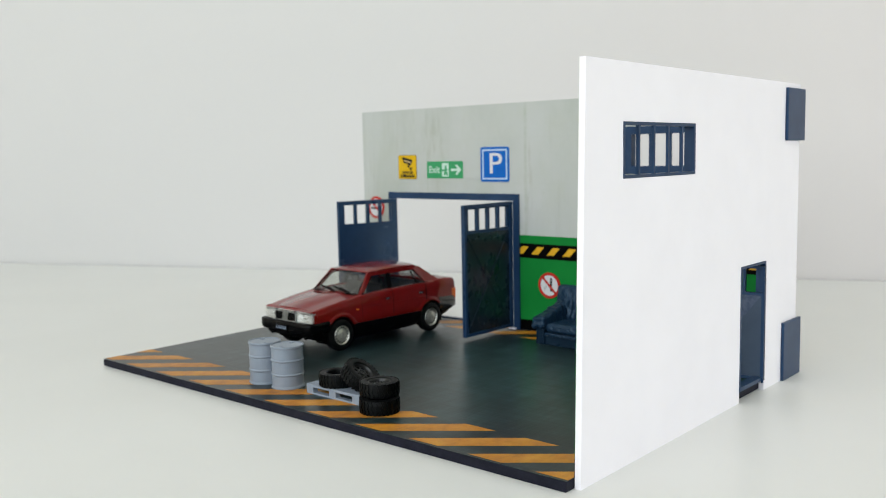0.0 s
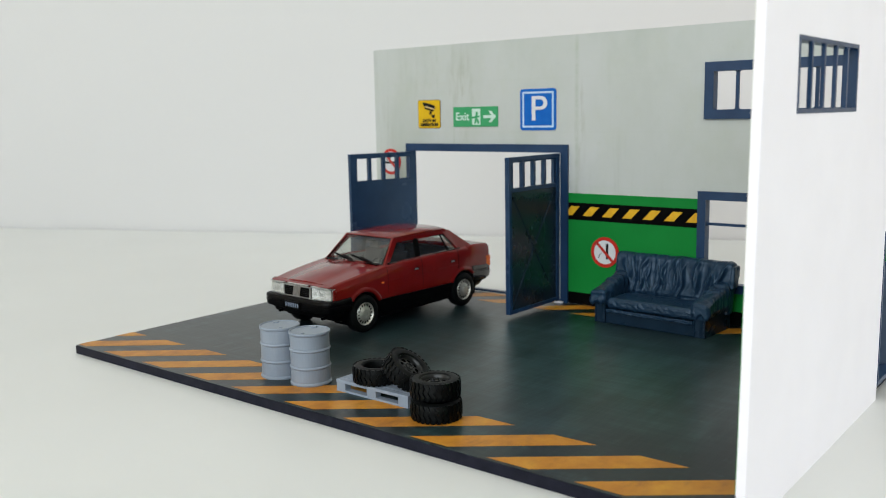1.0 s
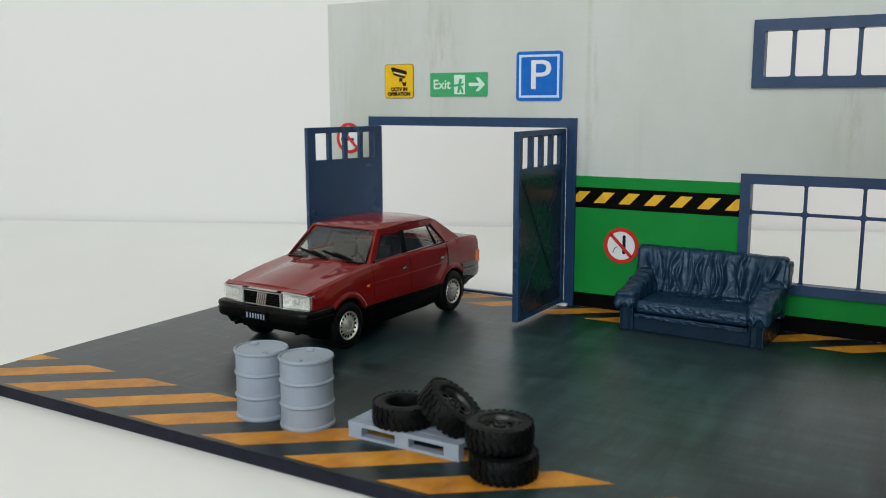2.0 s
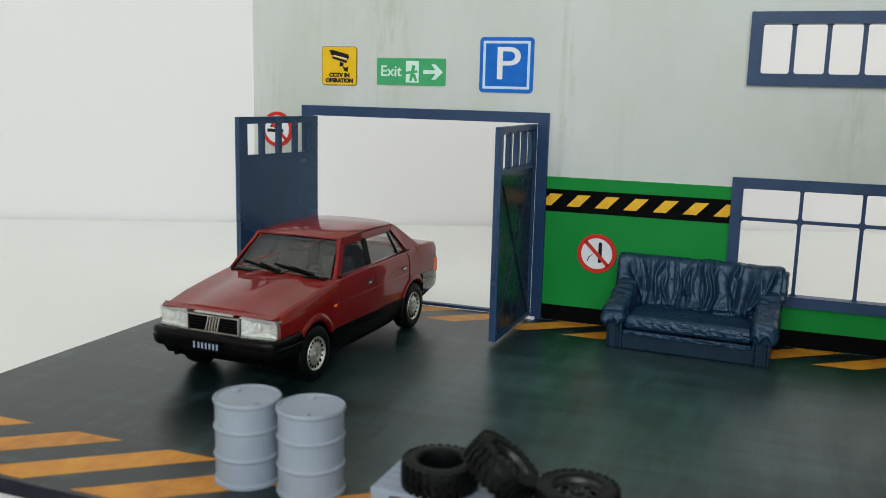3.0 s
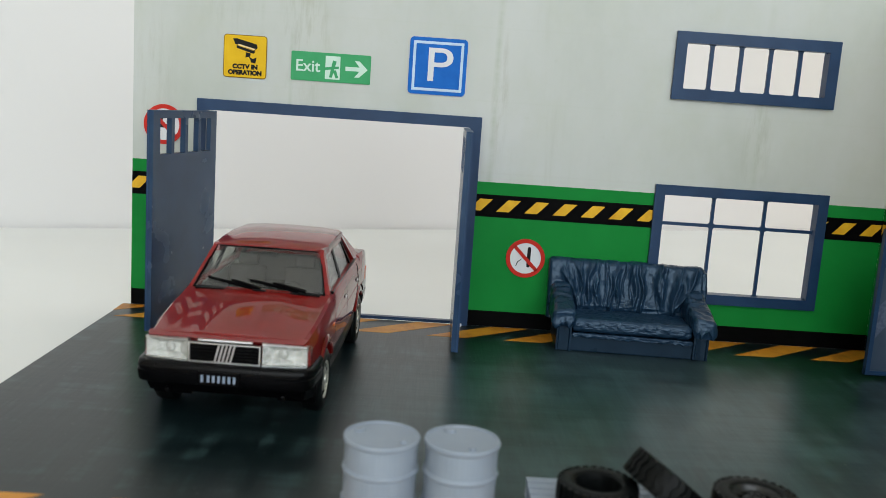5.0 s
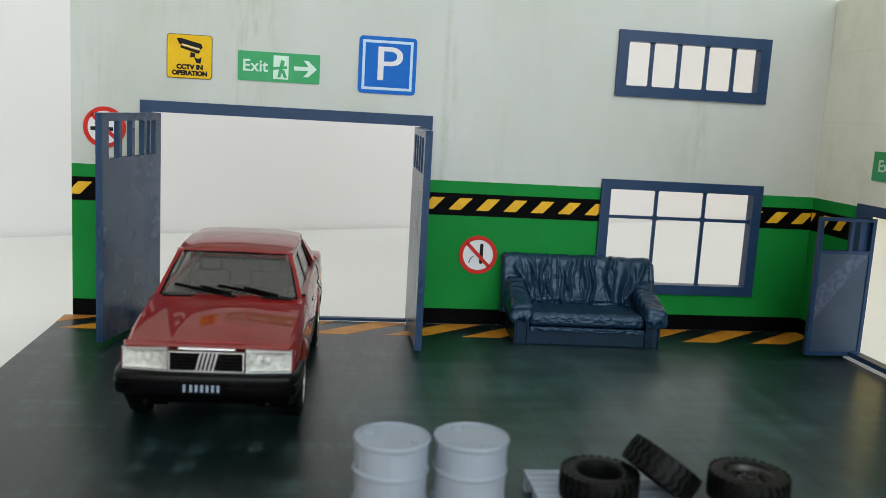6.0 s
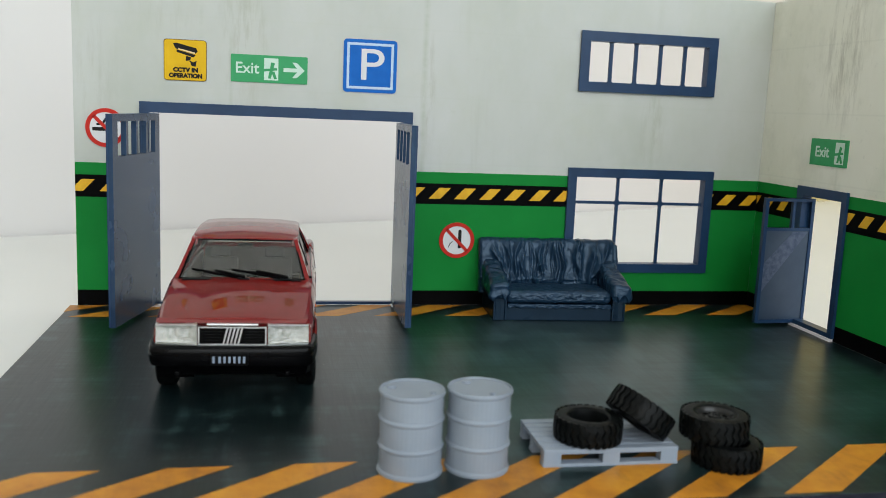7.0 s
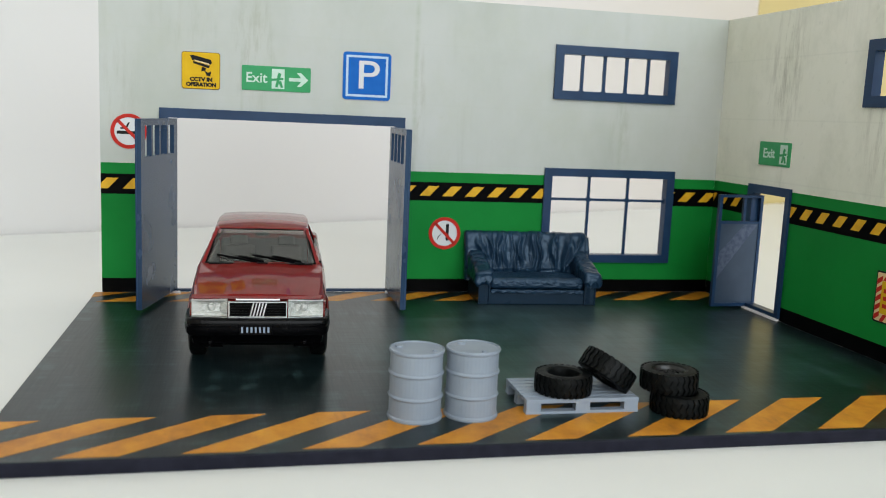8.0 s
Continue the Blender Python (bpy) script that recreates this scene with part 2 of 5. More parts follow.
SIGN_YELLOW = grained("sign yellow", (0.64, 0.385, 0.01), (0.69, 0.43, 0.015), 200, 0.42, 0.03, spec=0.1)
SIGN_RED = grained("sign red", (0.45, 0.022, 0.015), (0.5, 0.03, 0.02), 200, 0.42, 0.03, spec=0.1)
SIGN_BLACK = grained("sign black", (0.008, 0.008, 0.008), (0.014, 0.014, 0.014), 200, 0.42, 0.03, spec=0.1)
SIGN_CREAM = grained("sign cream", (0.74, 0.56, 0.3), (0.78, 0.6, 0.34), 200, 0.45, 0.03, spec=0.1)
CAR_BLACK = grained("black car plastic", (0.001, 0.001, 0.0012), (0.0025, 0.0025, 0.003), 300, 0.3, 0.03, spec=0.06)
BUMPER = grained("black bumper plastic", (0.0015, 0.0015, 0.0018), (0.003, 0.003, 0.0035), 300, 0.25, 0.04, spec=0.11)
BUMPER_GLOSS = grained("shiny black bumper plastic", (0.004, 0.004, 0.0042), (0.007, 0.007, 0.0072), 300, 0.14, 0.03, spec=0.6)
CAR_DARK = grained("car cabin plastic", (0.01, 0.0098, 0.0095), (0.02, 0.0195, 0.0185), 300, 0.6, 0.02, spec=0.2)
CABIN_GREY = grained("grey cabin lining", (0.12, 0.118, 0.11), (0.16, 0.157, 0.148), 260, 0.6, 0.02, spec=0.2)
CHROME = grained("bright metal", (0.55, 0.56, 0.57), (0.66, 0.67, 0.68), 700, 0.28, 0.08, metal=1.0)
ALLOY = grained("painted silver wheel", (0.52, 0.51, 0.46), (0.64, 0.63, 0.57), 600, 0.36, 0.1, metal=0.75)
AMBER = grained("amber lens", (0.75, 0.13, 0.02), (0.85, 0.18, 0.03), 500, 0.15, 0.05)
REDLENS = grained("red lens", (0.45, 0.01, 0.012), (0.55, 0.015, 0.016), 500, 0.15, 0.05)


def car_paint():
    m = material("dark red car paint", (0.17, 0.005, 0.007), 0.4, 0.0, 0.04)
    n = Nodes(m)
    n.colour(n.ramp(n.noise(n.pos(), 160, 3), [(0.35, (0.155, 0.005, 0.0045)), (0.65, (0.18, 0.006, 0.0055))]))
    n.b.inputs["Coat Weight"].default_value = 0.8
    n.b.inputs["Coat Roughness"].default_value = 0.02
    return m


def clear(name, tint, gloss=0.02, least=0.03):
    """A clear pane: lets light through with a tint, and shines by its angle."""
    m = bpy.data.materials.new(name)
    m.use_nodes = True
    t = m.node_tree
    t.nodes.remove(t.nodes["Principled BSDF"])
    out = t.nodes["Material Output"]
    thru, shine, mixed, f = (t.nodes.new(k) for k in ("ShaderNodeBsdfTransparent", "ShaderNodeBsdfGlossy", "ShaderNodeMixShader", "ShaderNodeLayerWeight"))
    p, a = t.nodes.new("ShaderNodeMath"), t.nodes.new("ShaderNodeMath")
    thru.inputs[0].default_value = (*tint, 1)
    shine.inputs["Roughness"].default_value = gloss
    p.operation, a.operation = "POWER", "MULTIPLY_ADD"
    p.inputs[1].default_value, a.inputs[1].default_value, a.inputs[2].default_value = 4.0, 0.6, least
    t.links.new(f.outputs["Facing"], p.inputs[0])
    t.links.new(p.outputs[0], a.inputs[0])
    t.links.new(a.outputs[0], mixed.inputs[0])
    t.links.new(thru.outputs[0], mixed.inputs[1])
    t.links.new(shine.outputs[0], mixed.inputs[2])
    t.links.new(mixed.outputs[0], out.inputs[0])
    return m


CAR_RED = car_paint()
PANE = clear("clear car pane", (0.9, 0.905, 0.89), 0.015, 0.075)
LENS = clear("headlamp lens", (0.98, 0.98, 0.97), 0.1)
PLATE_PALE = grained("pale plate lettering", (0.22, 0.28, 0.38), (0.28, 0.34, 0.44), 900, 0.5, 0.05)
REFLECTOR = grained("headlamp reflector", (0.5, 0.51, 0.5), (0.82, 0.83, 0.82), 900, 0.25, 0.5, metal=0.55, depth=0.0004)


# ---- mesh helpers (all in millimetres) ----
def part(name, bm, mat, parent=None, label="", smooth=False, m=None):
    """Links a bmesh as one mesh object, under a thing or a part."""
    bmesh.ops.recalc_face_normals(bm, faces=bm.faces)
    data = bpy.data.meshes.new(name)
    bm.to_mesh(data)
    bm.free()
    data.transform(Matrix.Scale(MM, 4))
    data.materials.append(mat)
    if smooth:
        for p in data.polygons:
            p.use_smooth = True
        data.set_sharp_from_angle(angle=radians(smooth if smooth > 1 else 40))
    ob = new(name, data)
    if parent:
        ob.parent = parent
    if m:
        ob.matrix_basis = m
    return tagged(ob, label)


def thing(name, label, category, x=0.0, y=0.0, z=0.0, rz=0.0, group="", kind="", rx=0.0, ry=0.0):
    ob = new(name)
    ob.empty_display_size = 0.01
    ob.matrix_world = pose(x * MM, y * MM, z * MM, rx, ry, rz)
    return tagged(ob, label, category, group, kind)


def box(bm, x0, x1, y0, y1, z0, z1, bevel=0.0):
    g = bmesh.ops.create_cube(bm, size=1)
    for v in g["verts"]:
        v.co = Vector((x0 + (v.co.x + 0.5) * (x1 - x0), y0 + (v.co.y + 0.5) * (y1 - y0), z0 + (v.co.z + 0.5) * (z1 - z0)))
    if bevel:
        edges = {e for v in g["verts"] for e in v.link_edges}
        bmesh.ops.bevel(bm, geom=list(edges), offset=bevel, segments=2, profile=0.6, affect="EDGES")
    return bm


def boxed(*a, **k):
    return box(bmesh.new(), *a, **k)


def hexa(bm, a, b):
    """A solid between two four-cornered ends."""
    va, vb = [bm.verts.new(p) for p in a], [bm.verts.new(p) for p in b]
    bm.faces.new(va)
    bm.faces.new(vb[::-1])
    for i in range(len(va)):
        j = (i + 1) % len(va)
        bm.faces.new((va[i], vb[i], vb[j], va[j]))
    return bm


def lathe(bm, profile, seg=48, axis="z", closed=False):
    """Turns a profile of (radius, height) round an axis."""
    rings = []
    for r, h in profile:
        ring = []
        for i in range(seg):
            a = 2 * math.pi * i / seg
            c, s = r * math.cos(a), r * math.sin(a)
            ring.append(bm.verts.new((c, s, h) if axis == "z" else (h, c, s)))
        rings.append(ring)
    pairs = list(zip(rings, rings[1:])) + ([(rings[-1], rings[0])] if closed else [])
    for a, b in pairs:
        for i in range(seg):
            j = (i + 1) % seg
            bm.faces.new((a[i], a[j], b[j], b[i]))
    if not closed:
        bm.faces.new(rings[0])
        bm.faces.new(rings[-1])
    return bm


def holed(rect, holes, w0, w1, put, bm=None):
    """A board with rectangular holes: rect and holes are (u0, u1, v0, v1); put(u, w, v) gives the place."""
    bm = bm or bmesh.new()
    us = sorted({rect[0], rect[1], *(h[i] for h in holes for i in (0, 1) if rect[0] < h[i] < rect[1])})
    vs = sorted({rect[2], rect[3], *(h[i] for h in holes for i in (2, 3) if rect[2] < h[i] < rect[3])})
    full = {}
    for i in range(len(us) - 1):
        for j in range(len(vs) - 1):
            u, v = (us[i] + us[i + 1]) / 2, (vs[j] + vs[j + 1]) / 2
            full[i, j] = not any(h[0] < u < h[1] and h[2] < v < h[3] for h in holes)
    made = {}

    def vert(i, j, k):
        if (i, j, k) not in made:
            made[i, j, k] = bm.verts.new(put(us[i], (w0, w1)[k], vs[j]))
        return made[i, j, k]

    for (i, j), ok in full.items():
        if not ok:
            continue
        for k in (0, 1):
            bm.faces.new([vert(a, b, k) for a, b in ((i, j), (i + 1, j), (i + 1, j + 1), (i, j + 1))])
        for (di, dj), (a, b) in (((-1, 0), ((i, j), (i, j + 1))), ((1, 0), ((i + 1, j), (i + 1, j + 1))), ((0, -1), ((i, j), (i + 1, j))), ((0, 1), ((i, j + 1), (i + 1, j + 1)))):
            if not full.get((i + di, j + dj), False):
                bm.faces.new([vert(*a, 0), vert(*b, 0), vert(*b, 1), vert(*a, 1)])
    return bm


def plate(points, w0, w1, put, bm=None):
    """A flat plate of any outline; points are (u, v)."""
    bm = bm or bmesh.new()
    return hexa(bm, [put(u, w0, v) for u, v in points], [put(u, w1, v) for u, v in points])


def rounded(u0, u1, v0, v1, r, seg=5):
    pts = []
    for cu, cv, a0 in ((u1 - r, v0 + r, -90), (u1 - r, v1 - r, 0), (u0 + r, v1 - r, 90), (u0 + r, v0 + r, 180)):
        for i in range(seg + 1):
            a = radians(a0 + 90 * i / seg)
            pts.append((cu + r * math.cos(a), cv + r * math.sin(a)))
    return pts


def disc(cu, cv, r, seg=48):
    return [(cu + r * math.cos(2 * math.pi * i / seg), cv + r * math.sin(2 * math.pi * i / seg)) for i in range(seg)]


def ring_plate(cu, cv, r0, r1, w0, w1, put, seg=48):
    bm = bmesh.new()
    loops = [[bm.verts.new(put(cu + r * math.cos(2 * math.pi * i / seg), w, cv + r * math.sin(2 * math.pi * i / seg))) for i in range(seg)] for r, w in ((r0, w0), (r1, w0), (r1, w1), (r0, w1))]
    for a, b in zip(loops, loops[1:] + loops[:1]):
        for i in range(seg):
            j = (i + 1) % seg
            bm.faces.new((a[i], a[j], b[j], b[i]))
    return bm


def lettering(name, words, size, u, v, w, put, mat, parent, wide=1.0, heavy=0.0):
    """Words in the built-in font as a thin solid; (u, v) is the middle of the line."""
    curve = bpy.data.curves.new(name, "FONT")
    curve.body, curve.size, curve.align_x, curve.align_y, curve.extrude, curve.offset = words, size, "CENTER", "CENTER", 0.05, heavy
    tmp = new(name, curve)
    data = bpy.data.meshes.new_from_object(tmp.evaluated_get(bpy.context.evaluated_depsgraph_get()))
    bpy.data.objects.remove(tmp)
    bpy.data.curves.remove(curve)
    bm = bmesh.new()
    bm.from_mesh(data)
    bpy.data.meshes.remove(data)
    for vert in bm.verts:
        x, y, z = vert.co
        vert.co = put(u + x * wide, w - z, v + y)
    return part(name, bm, mat, parent)


def on_back(u, w, v):
    return Vector((u, w, v))


def on_side(u, w, v):
    """The side wall, seen from inside: u runs towards the open front."""
    return Vector((-3.0 + w, -u, v))


# ---- the room round the table ----
def room_box(name, u0, u1, n0, n1, z0, z1, mat, label, category, holes=()):
    bm = bmesh.new()
    box(bm, u0, u1, n0, n1, z0, z1)
    for v in bm.verts:
        v.co = room(*v.co)
    return tagged(part(name, bm, mat), label, category, kind="structure")


def room_wall(name, rect, holes, w0, w1, along, mat, label):
    """A wall of the room with window openings. along: u for walls across, n for side walls."""
    put = (lambda u, w, v: room(u, w, v)) if along == "u" else (lambda u, w, v: room(w, u, v))
    return tagged(part(name, holed(rect, holes, w0, w1, put), mat), label, "wall", kind="structure")


room_box("table", -1300, 1150, -760, 266, -778, -3, TABLE, "large plain white tabletop standing against a white wall", "table")
room_box("floor_room", -1700, 1600, -1600, 400, -800, -780, BOARDS, "plain wooden floor of the room", "floor")
room_box("ceiling", -1700, 1600, -1600, 400, 1650, 1680, CEILING, "plain white painted ceiling of the room", "ceiling")
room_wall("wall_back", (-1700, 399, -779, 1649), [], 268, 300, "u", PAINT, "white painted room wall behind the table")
room_wall("wall_ochre", (400, 1600, -779, 1649), [], 268, 300, "u", OCHRE, "ochre yellow painted room wall beyond the white one")
room_wall("wall_left", (-1600, 267, -779, 1649), [], -1700, -1670, "n", CREAM, "unseen cream side wall of the room, tinted to warm the bounce")
room_wall("wall_right", (-1600, 267, -779, 1649), [(-1060, -240, 110, 730)], 1590, 1620, "n", GREY_PAINT, "unseen grey side wall with a window, toned to dim the bounce")
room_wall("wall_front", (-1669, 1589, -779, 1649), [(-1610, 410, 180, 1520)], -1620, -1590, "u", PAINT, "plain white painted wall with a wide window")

# ---- the diorama's floor ----
XL, XR = -233.7, -3.0
floor = tagged(part("floor", boxed(-236.0, -3.05, -154.7, 0.0, -3.0, -0.12, bevel=0.35), CARD_EDGE), "dark printed garage floor board with orange edge stripes", "floor", kind="structure")
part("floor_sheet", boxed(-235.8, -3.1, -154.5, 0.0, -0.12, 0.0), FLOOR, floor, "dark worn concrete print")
PERIOD, LEAN = 22.96, 1.3


def clip(points, lo, hi):
    """A flat outline cut off at two upright lines."""
    for bound, keep in ((lo, lambda p: p[0] >= lo), (hi, lambda p: p[0] <= hi)):
        res = []
        for a, b in zip(points, points[1:] + points[:1]):
            if keep(a):
                res.append(a)
            if keep(a) != keep(b):
                f = (bound - a[0]) / (b[0] - a[0])
                res.append((bound, a[1] + f * (b[1] - a[1])))
        points = res
        if len(points) < 3:
            return None
    return points


def flat(u, w, v):
    return Vector((u, v, w))


for row, (y0, y1, tip) in {"front": (-153.4, -132.1, -226.7), "back": (-15.7, -0.4, -18.2 - 10 * PERIOD)}.items():
    for k in range(-1, 13):
        right = tip + PERIOD * k
        shift = LEAN * (y1 - y0)
        pts = clip([(right - 11.6 - shift, y0), (right - shift, y0), (right, y1), (right - 11.6, y1)], -236.0, -3.2)
        if pts:
            part("stripe", plate(pts, -0.02, 0.05, flat), STRIPE, floor)

# ---- back wall ----
TOP = 107.2
GATE = (-213.2, -130.4, -1.0, 62.6)
WIN = (-72.4, -23.2, 14.0, 45.9)
LOFT = (-70.6, -26.0, 76.3, 91.5)
back_holes = [GATE, WIN, LOFT]
wall_back = tagged(part("wall_north", holed((XL, XR - 0.05, -3.0, TOP), back_holes, 0.15, 2.6, on_back), CARD), "back wall card of the garage with gate and windows", "wall", kind="structure")
part("concrete_sheet", holed((XL, XR - 0.05, 45.2, TOP), back_holes, 0.0, 0.15, on_back), CONCRETE_BACK, wall_back, "stained pale concrete print")
part("green_sheet", holed((XL, XR - 0.05, 5.0, 45.2), back_holes, -0.02, 0.15, on_back), GREEN, wall_back, "plain green painted print")
part("black_band", holed((XL, XR - 0.05, 34.5, 41.4), back_holes, -0.08, -0.02, on_back), BLACK, wall_back, "black hazard band")
part("baseboard", holed((XL, XR - 0.05, 0.05, 5.0), back_holes, -0.06, 0.15, on_back), BLACK, wall_back, "black skirting print")
for k in range(-14, 15):
    u = -122.6 + 8.67 * k
    block = [(u, 36.3), (u + 3.9, 36.3), (u + 7.4, 40.0), (u + 3.5, 40.0)]
    for lo, hi in ((XL, GATE[0]), (GATE[1], WIN[0]), (WIN[1], XR - 0.4)):
        pts = clip(block, lo, hi)
        if pts:
            part("hazard_block", plate(pts, -0.14, -0.08, on_back), HAZARD, wall_back)

# ---- side wall ----
DOOR = (28.4, 50.3, -4.0, 44.0)
SIDE_LOFT = (86.2, 129.4, 76.3, 91.5)
side_holes = [DOOR, SIDE_LOFT]
wall_side = tagged(part("wall_east", holed((-2.6, 151.8, -3.0, TOP), side_holes, 0.15, 2.0, on_side), CARD), "white side wall card of the garage with a doorway and a barred window", "wall", kind="structure")
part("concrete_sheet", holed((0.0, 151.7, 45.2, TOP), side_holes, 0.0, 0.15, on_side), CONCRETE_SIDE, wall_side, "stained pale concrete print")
part("green_sheet", holed((0.0, 151.7, 5.0, 45.2), side_holes, -0.02, 0.15, on_side), GREEN, wall_side, "plain green painted print")
part("black_band", holed((0.1, 151.7, 34.5, 41.4), side_holes, -0.08, -0.02, on_side), BLACK, wall_side, "black hazard band")
part("baseboard", holed((0.1, 151.7, 0.05, 5.0), side_holes, -0.06, 0.15, on_side), BLACK, wall_side, "black skirting print")
for k in range(-7, 11):
    u = 57.2 + 8.75 * k
    block = [(u, 36.6), (u + 3.9, 36.6), (u + 6.9, 40.3), (u + 3.0, 40.3)]
    for lo, hi in ((0.3, DOOR[0]), (DOOR[1], 151.6)):
        pts = clip(block, lo, hi)
        if pts:
            part("hazard_block", plate(pts, -0.14, -0.08, on_side), HAZARD, wall_side)
# the near edge of the card is cut slightly out of square
for ob in [wall_side] + list(wall_side.children):
    for v in ob.data.vertices:
        if v.co.y < -0.151:
            v.co.y += 0.001 + 0.003 * v.co.z / 0.107
part("threshold", holed((29.4, 51.4, 0.0, 0.9), [], -1.5, 0.14, on_side), CARD, wall_side, "white card edge under the door frame")


# ---- windows and door frames ----
def frame_ring(outer, inner, put, w0, w1, bm=None):
    return holed(outer, [inner], w0, w1, put, bm)


def soft_edges(bm, width=0.3):
    edges = [e for e in bm.edges if len(e.link_faces) == 2 and e.calc_face_angle(0) > 1.0]
    bmesh.ops.bevel(bm, geom=edges, offset=width, segments=2, profile=0.6, affect="EDGES")
    return bm


def pane_corners(bm, rect, put, w0, w1, r):
    """Small fillets in the corners of an opening."""
    for cu, su in ((rect[0], 1), (rect[1], -1)):
        for cv, sv in ((rect[2], 1), (rect[3], -1)):
            arc = [(cu + su * (r - r * math.sin(radians(a))), cv + sv * (r - r * math.cos(radians(a)))) for a in (0, 30, 60, 90)]
            plate([(cu, cv)] + arc, w0, w1, put, bm)


def barred_window(name, hole, flange, ups, acrosses, put, label, bar, w_bar, deep=2.75):
    """A frame with a flange on the room side, a sleeve through the card and slim bars."""
    win = tagged(new(name), label, "window", kind="structure")
    sleeve = (hole[0] + 0.9, hole[1] - 0.9, hole[2] + 0.9, hole[3] - 0.9)
    outer = (hole[0] - flange, hole[1] + flange, hole[2] - flange, hole[3] + flange)
    part("window_frame", soft_edges(frame_ring(outer, sleeve, put, -1.1, -0.15), 0.25), SLATE, win)
    part("sleeve", frame_ring((hole[0] + 0.03, hole[1] - 0.03, hole[2] + 0.03, hole[3] - 0.03), (sleeve[0] + 0.02, sleeve[1] - 0.02, sleeve[2] + 0.02, sleeve[3] - 0.02), put, -0.15, deep), SLATE, win)
    us = [sleeve[0]] + ups + [sleeve[1]]
    vs = [sleeve[2]] + acrosses + [sleeve[3]]
    for u in ups:
        part("mullion", holed((u - bar / 2, u + bar / 2, sleeve[2], sleeve[3]), [], w_bar, w_bar + 0.8, put), SLATE, win)
    for v in acrosses:
        for a, b in zip(us, us[1:]):
            part("glazing_bar", holed((a + (bar / 2 if a != us[0] else 0), b - (bar / 2 if b != us[-1] else 0), v - bar / 2, v + bar / 2), [], w_bar + 0.05, w_bar + 0.75, put), SLATE, win)
    bm = bmesh.new()
    for i in range(len(us) - 1):
        for j in range(len(vs) - 1):
            r = (us[i] + (bar / 2 if i else 0), us[i + 1] - (bar / 2 if i < len(us) - 2 else 0), vs[j] + (bar / 2 if j else 0), vs[j + 1] - (bar / 2 if j < len(vs) - 2 else 0))
            pane_corners(bm, r, put, w_bar + 0.1, w_bar + 0.7, 0.8)
    part("corner_fillet", bm, SLATE, win)
    return win


barred_window("window_1", WIN, 2.2, [-55.8, -39.7], [36.2], on_back, "slate blue six-pane window frame without glass", 1.0, 0.6)
lw = (LOFT[1] - LOFT[0]) / 5
barred_window("window_2", LOFT, 2.4, [LOFT[0] + lw * i for i in (1, 2, 3, 4)], [], on_back, "slate blue high window frame with four upright bars", 1.2, 0.4)
lw = (SIDE_LOFT[1] - SIDE_LOFT[0]) / 5
barred_window("window_3", SIDE_LOFT, 2.4, [SIDE_LOFT[0] + lw * i for i in (1, 2, 3, 4)], [], on_side, "slate blue high window frame with four upright bars", 0.95, 1.3, 2.15)

# gate frame: head and posts, with a low sill
gate_frame = thing("gate_frame", "slate blue frame of the wide garage gate", "door frame", kind="structure")
bm = bmesh.new()
holed((-214.4, -129.0, 0.0, 64.5), [(-211.6, -132.4, -1, 61.2)], -1.1, -0.16, on_back, bm)
part("surround", soft_edges(bm, 0.4), SLATE, gate_frame)
part("lining", holed((-213.1, -130.5, 0.0, 62.5), [(-211.58, -132.42, -1, 61.22)], -0.16, 2.6, on_back), SLATE, gate_frame)
for u0, u1 in ((-213.0, -207.4), (-134.4, -130.8)):
    part("card_tab", boxed(u0, u1, -2.6, -1.15, 0.0, 0.7), CARD, gate_frame, "white card tab at the foot of the frame")
part("sill", soft_edges(holed((-211.5, -132.45, 0.0, 0.9), [], 0.6, 2.6, on_back), 0.2), SLATE, gate_frame)


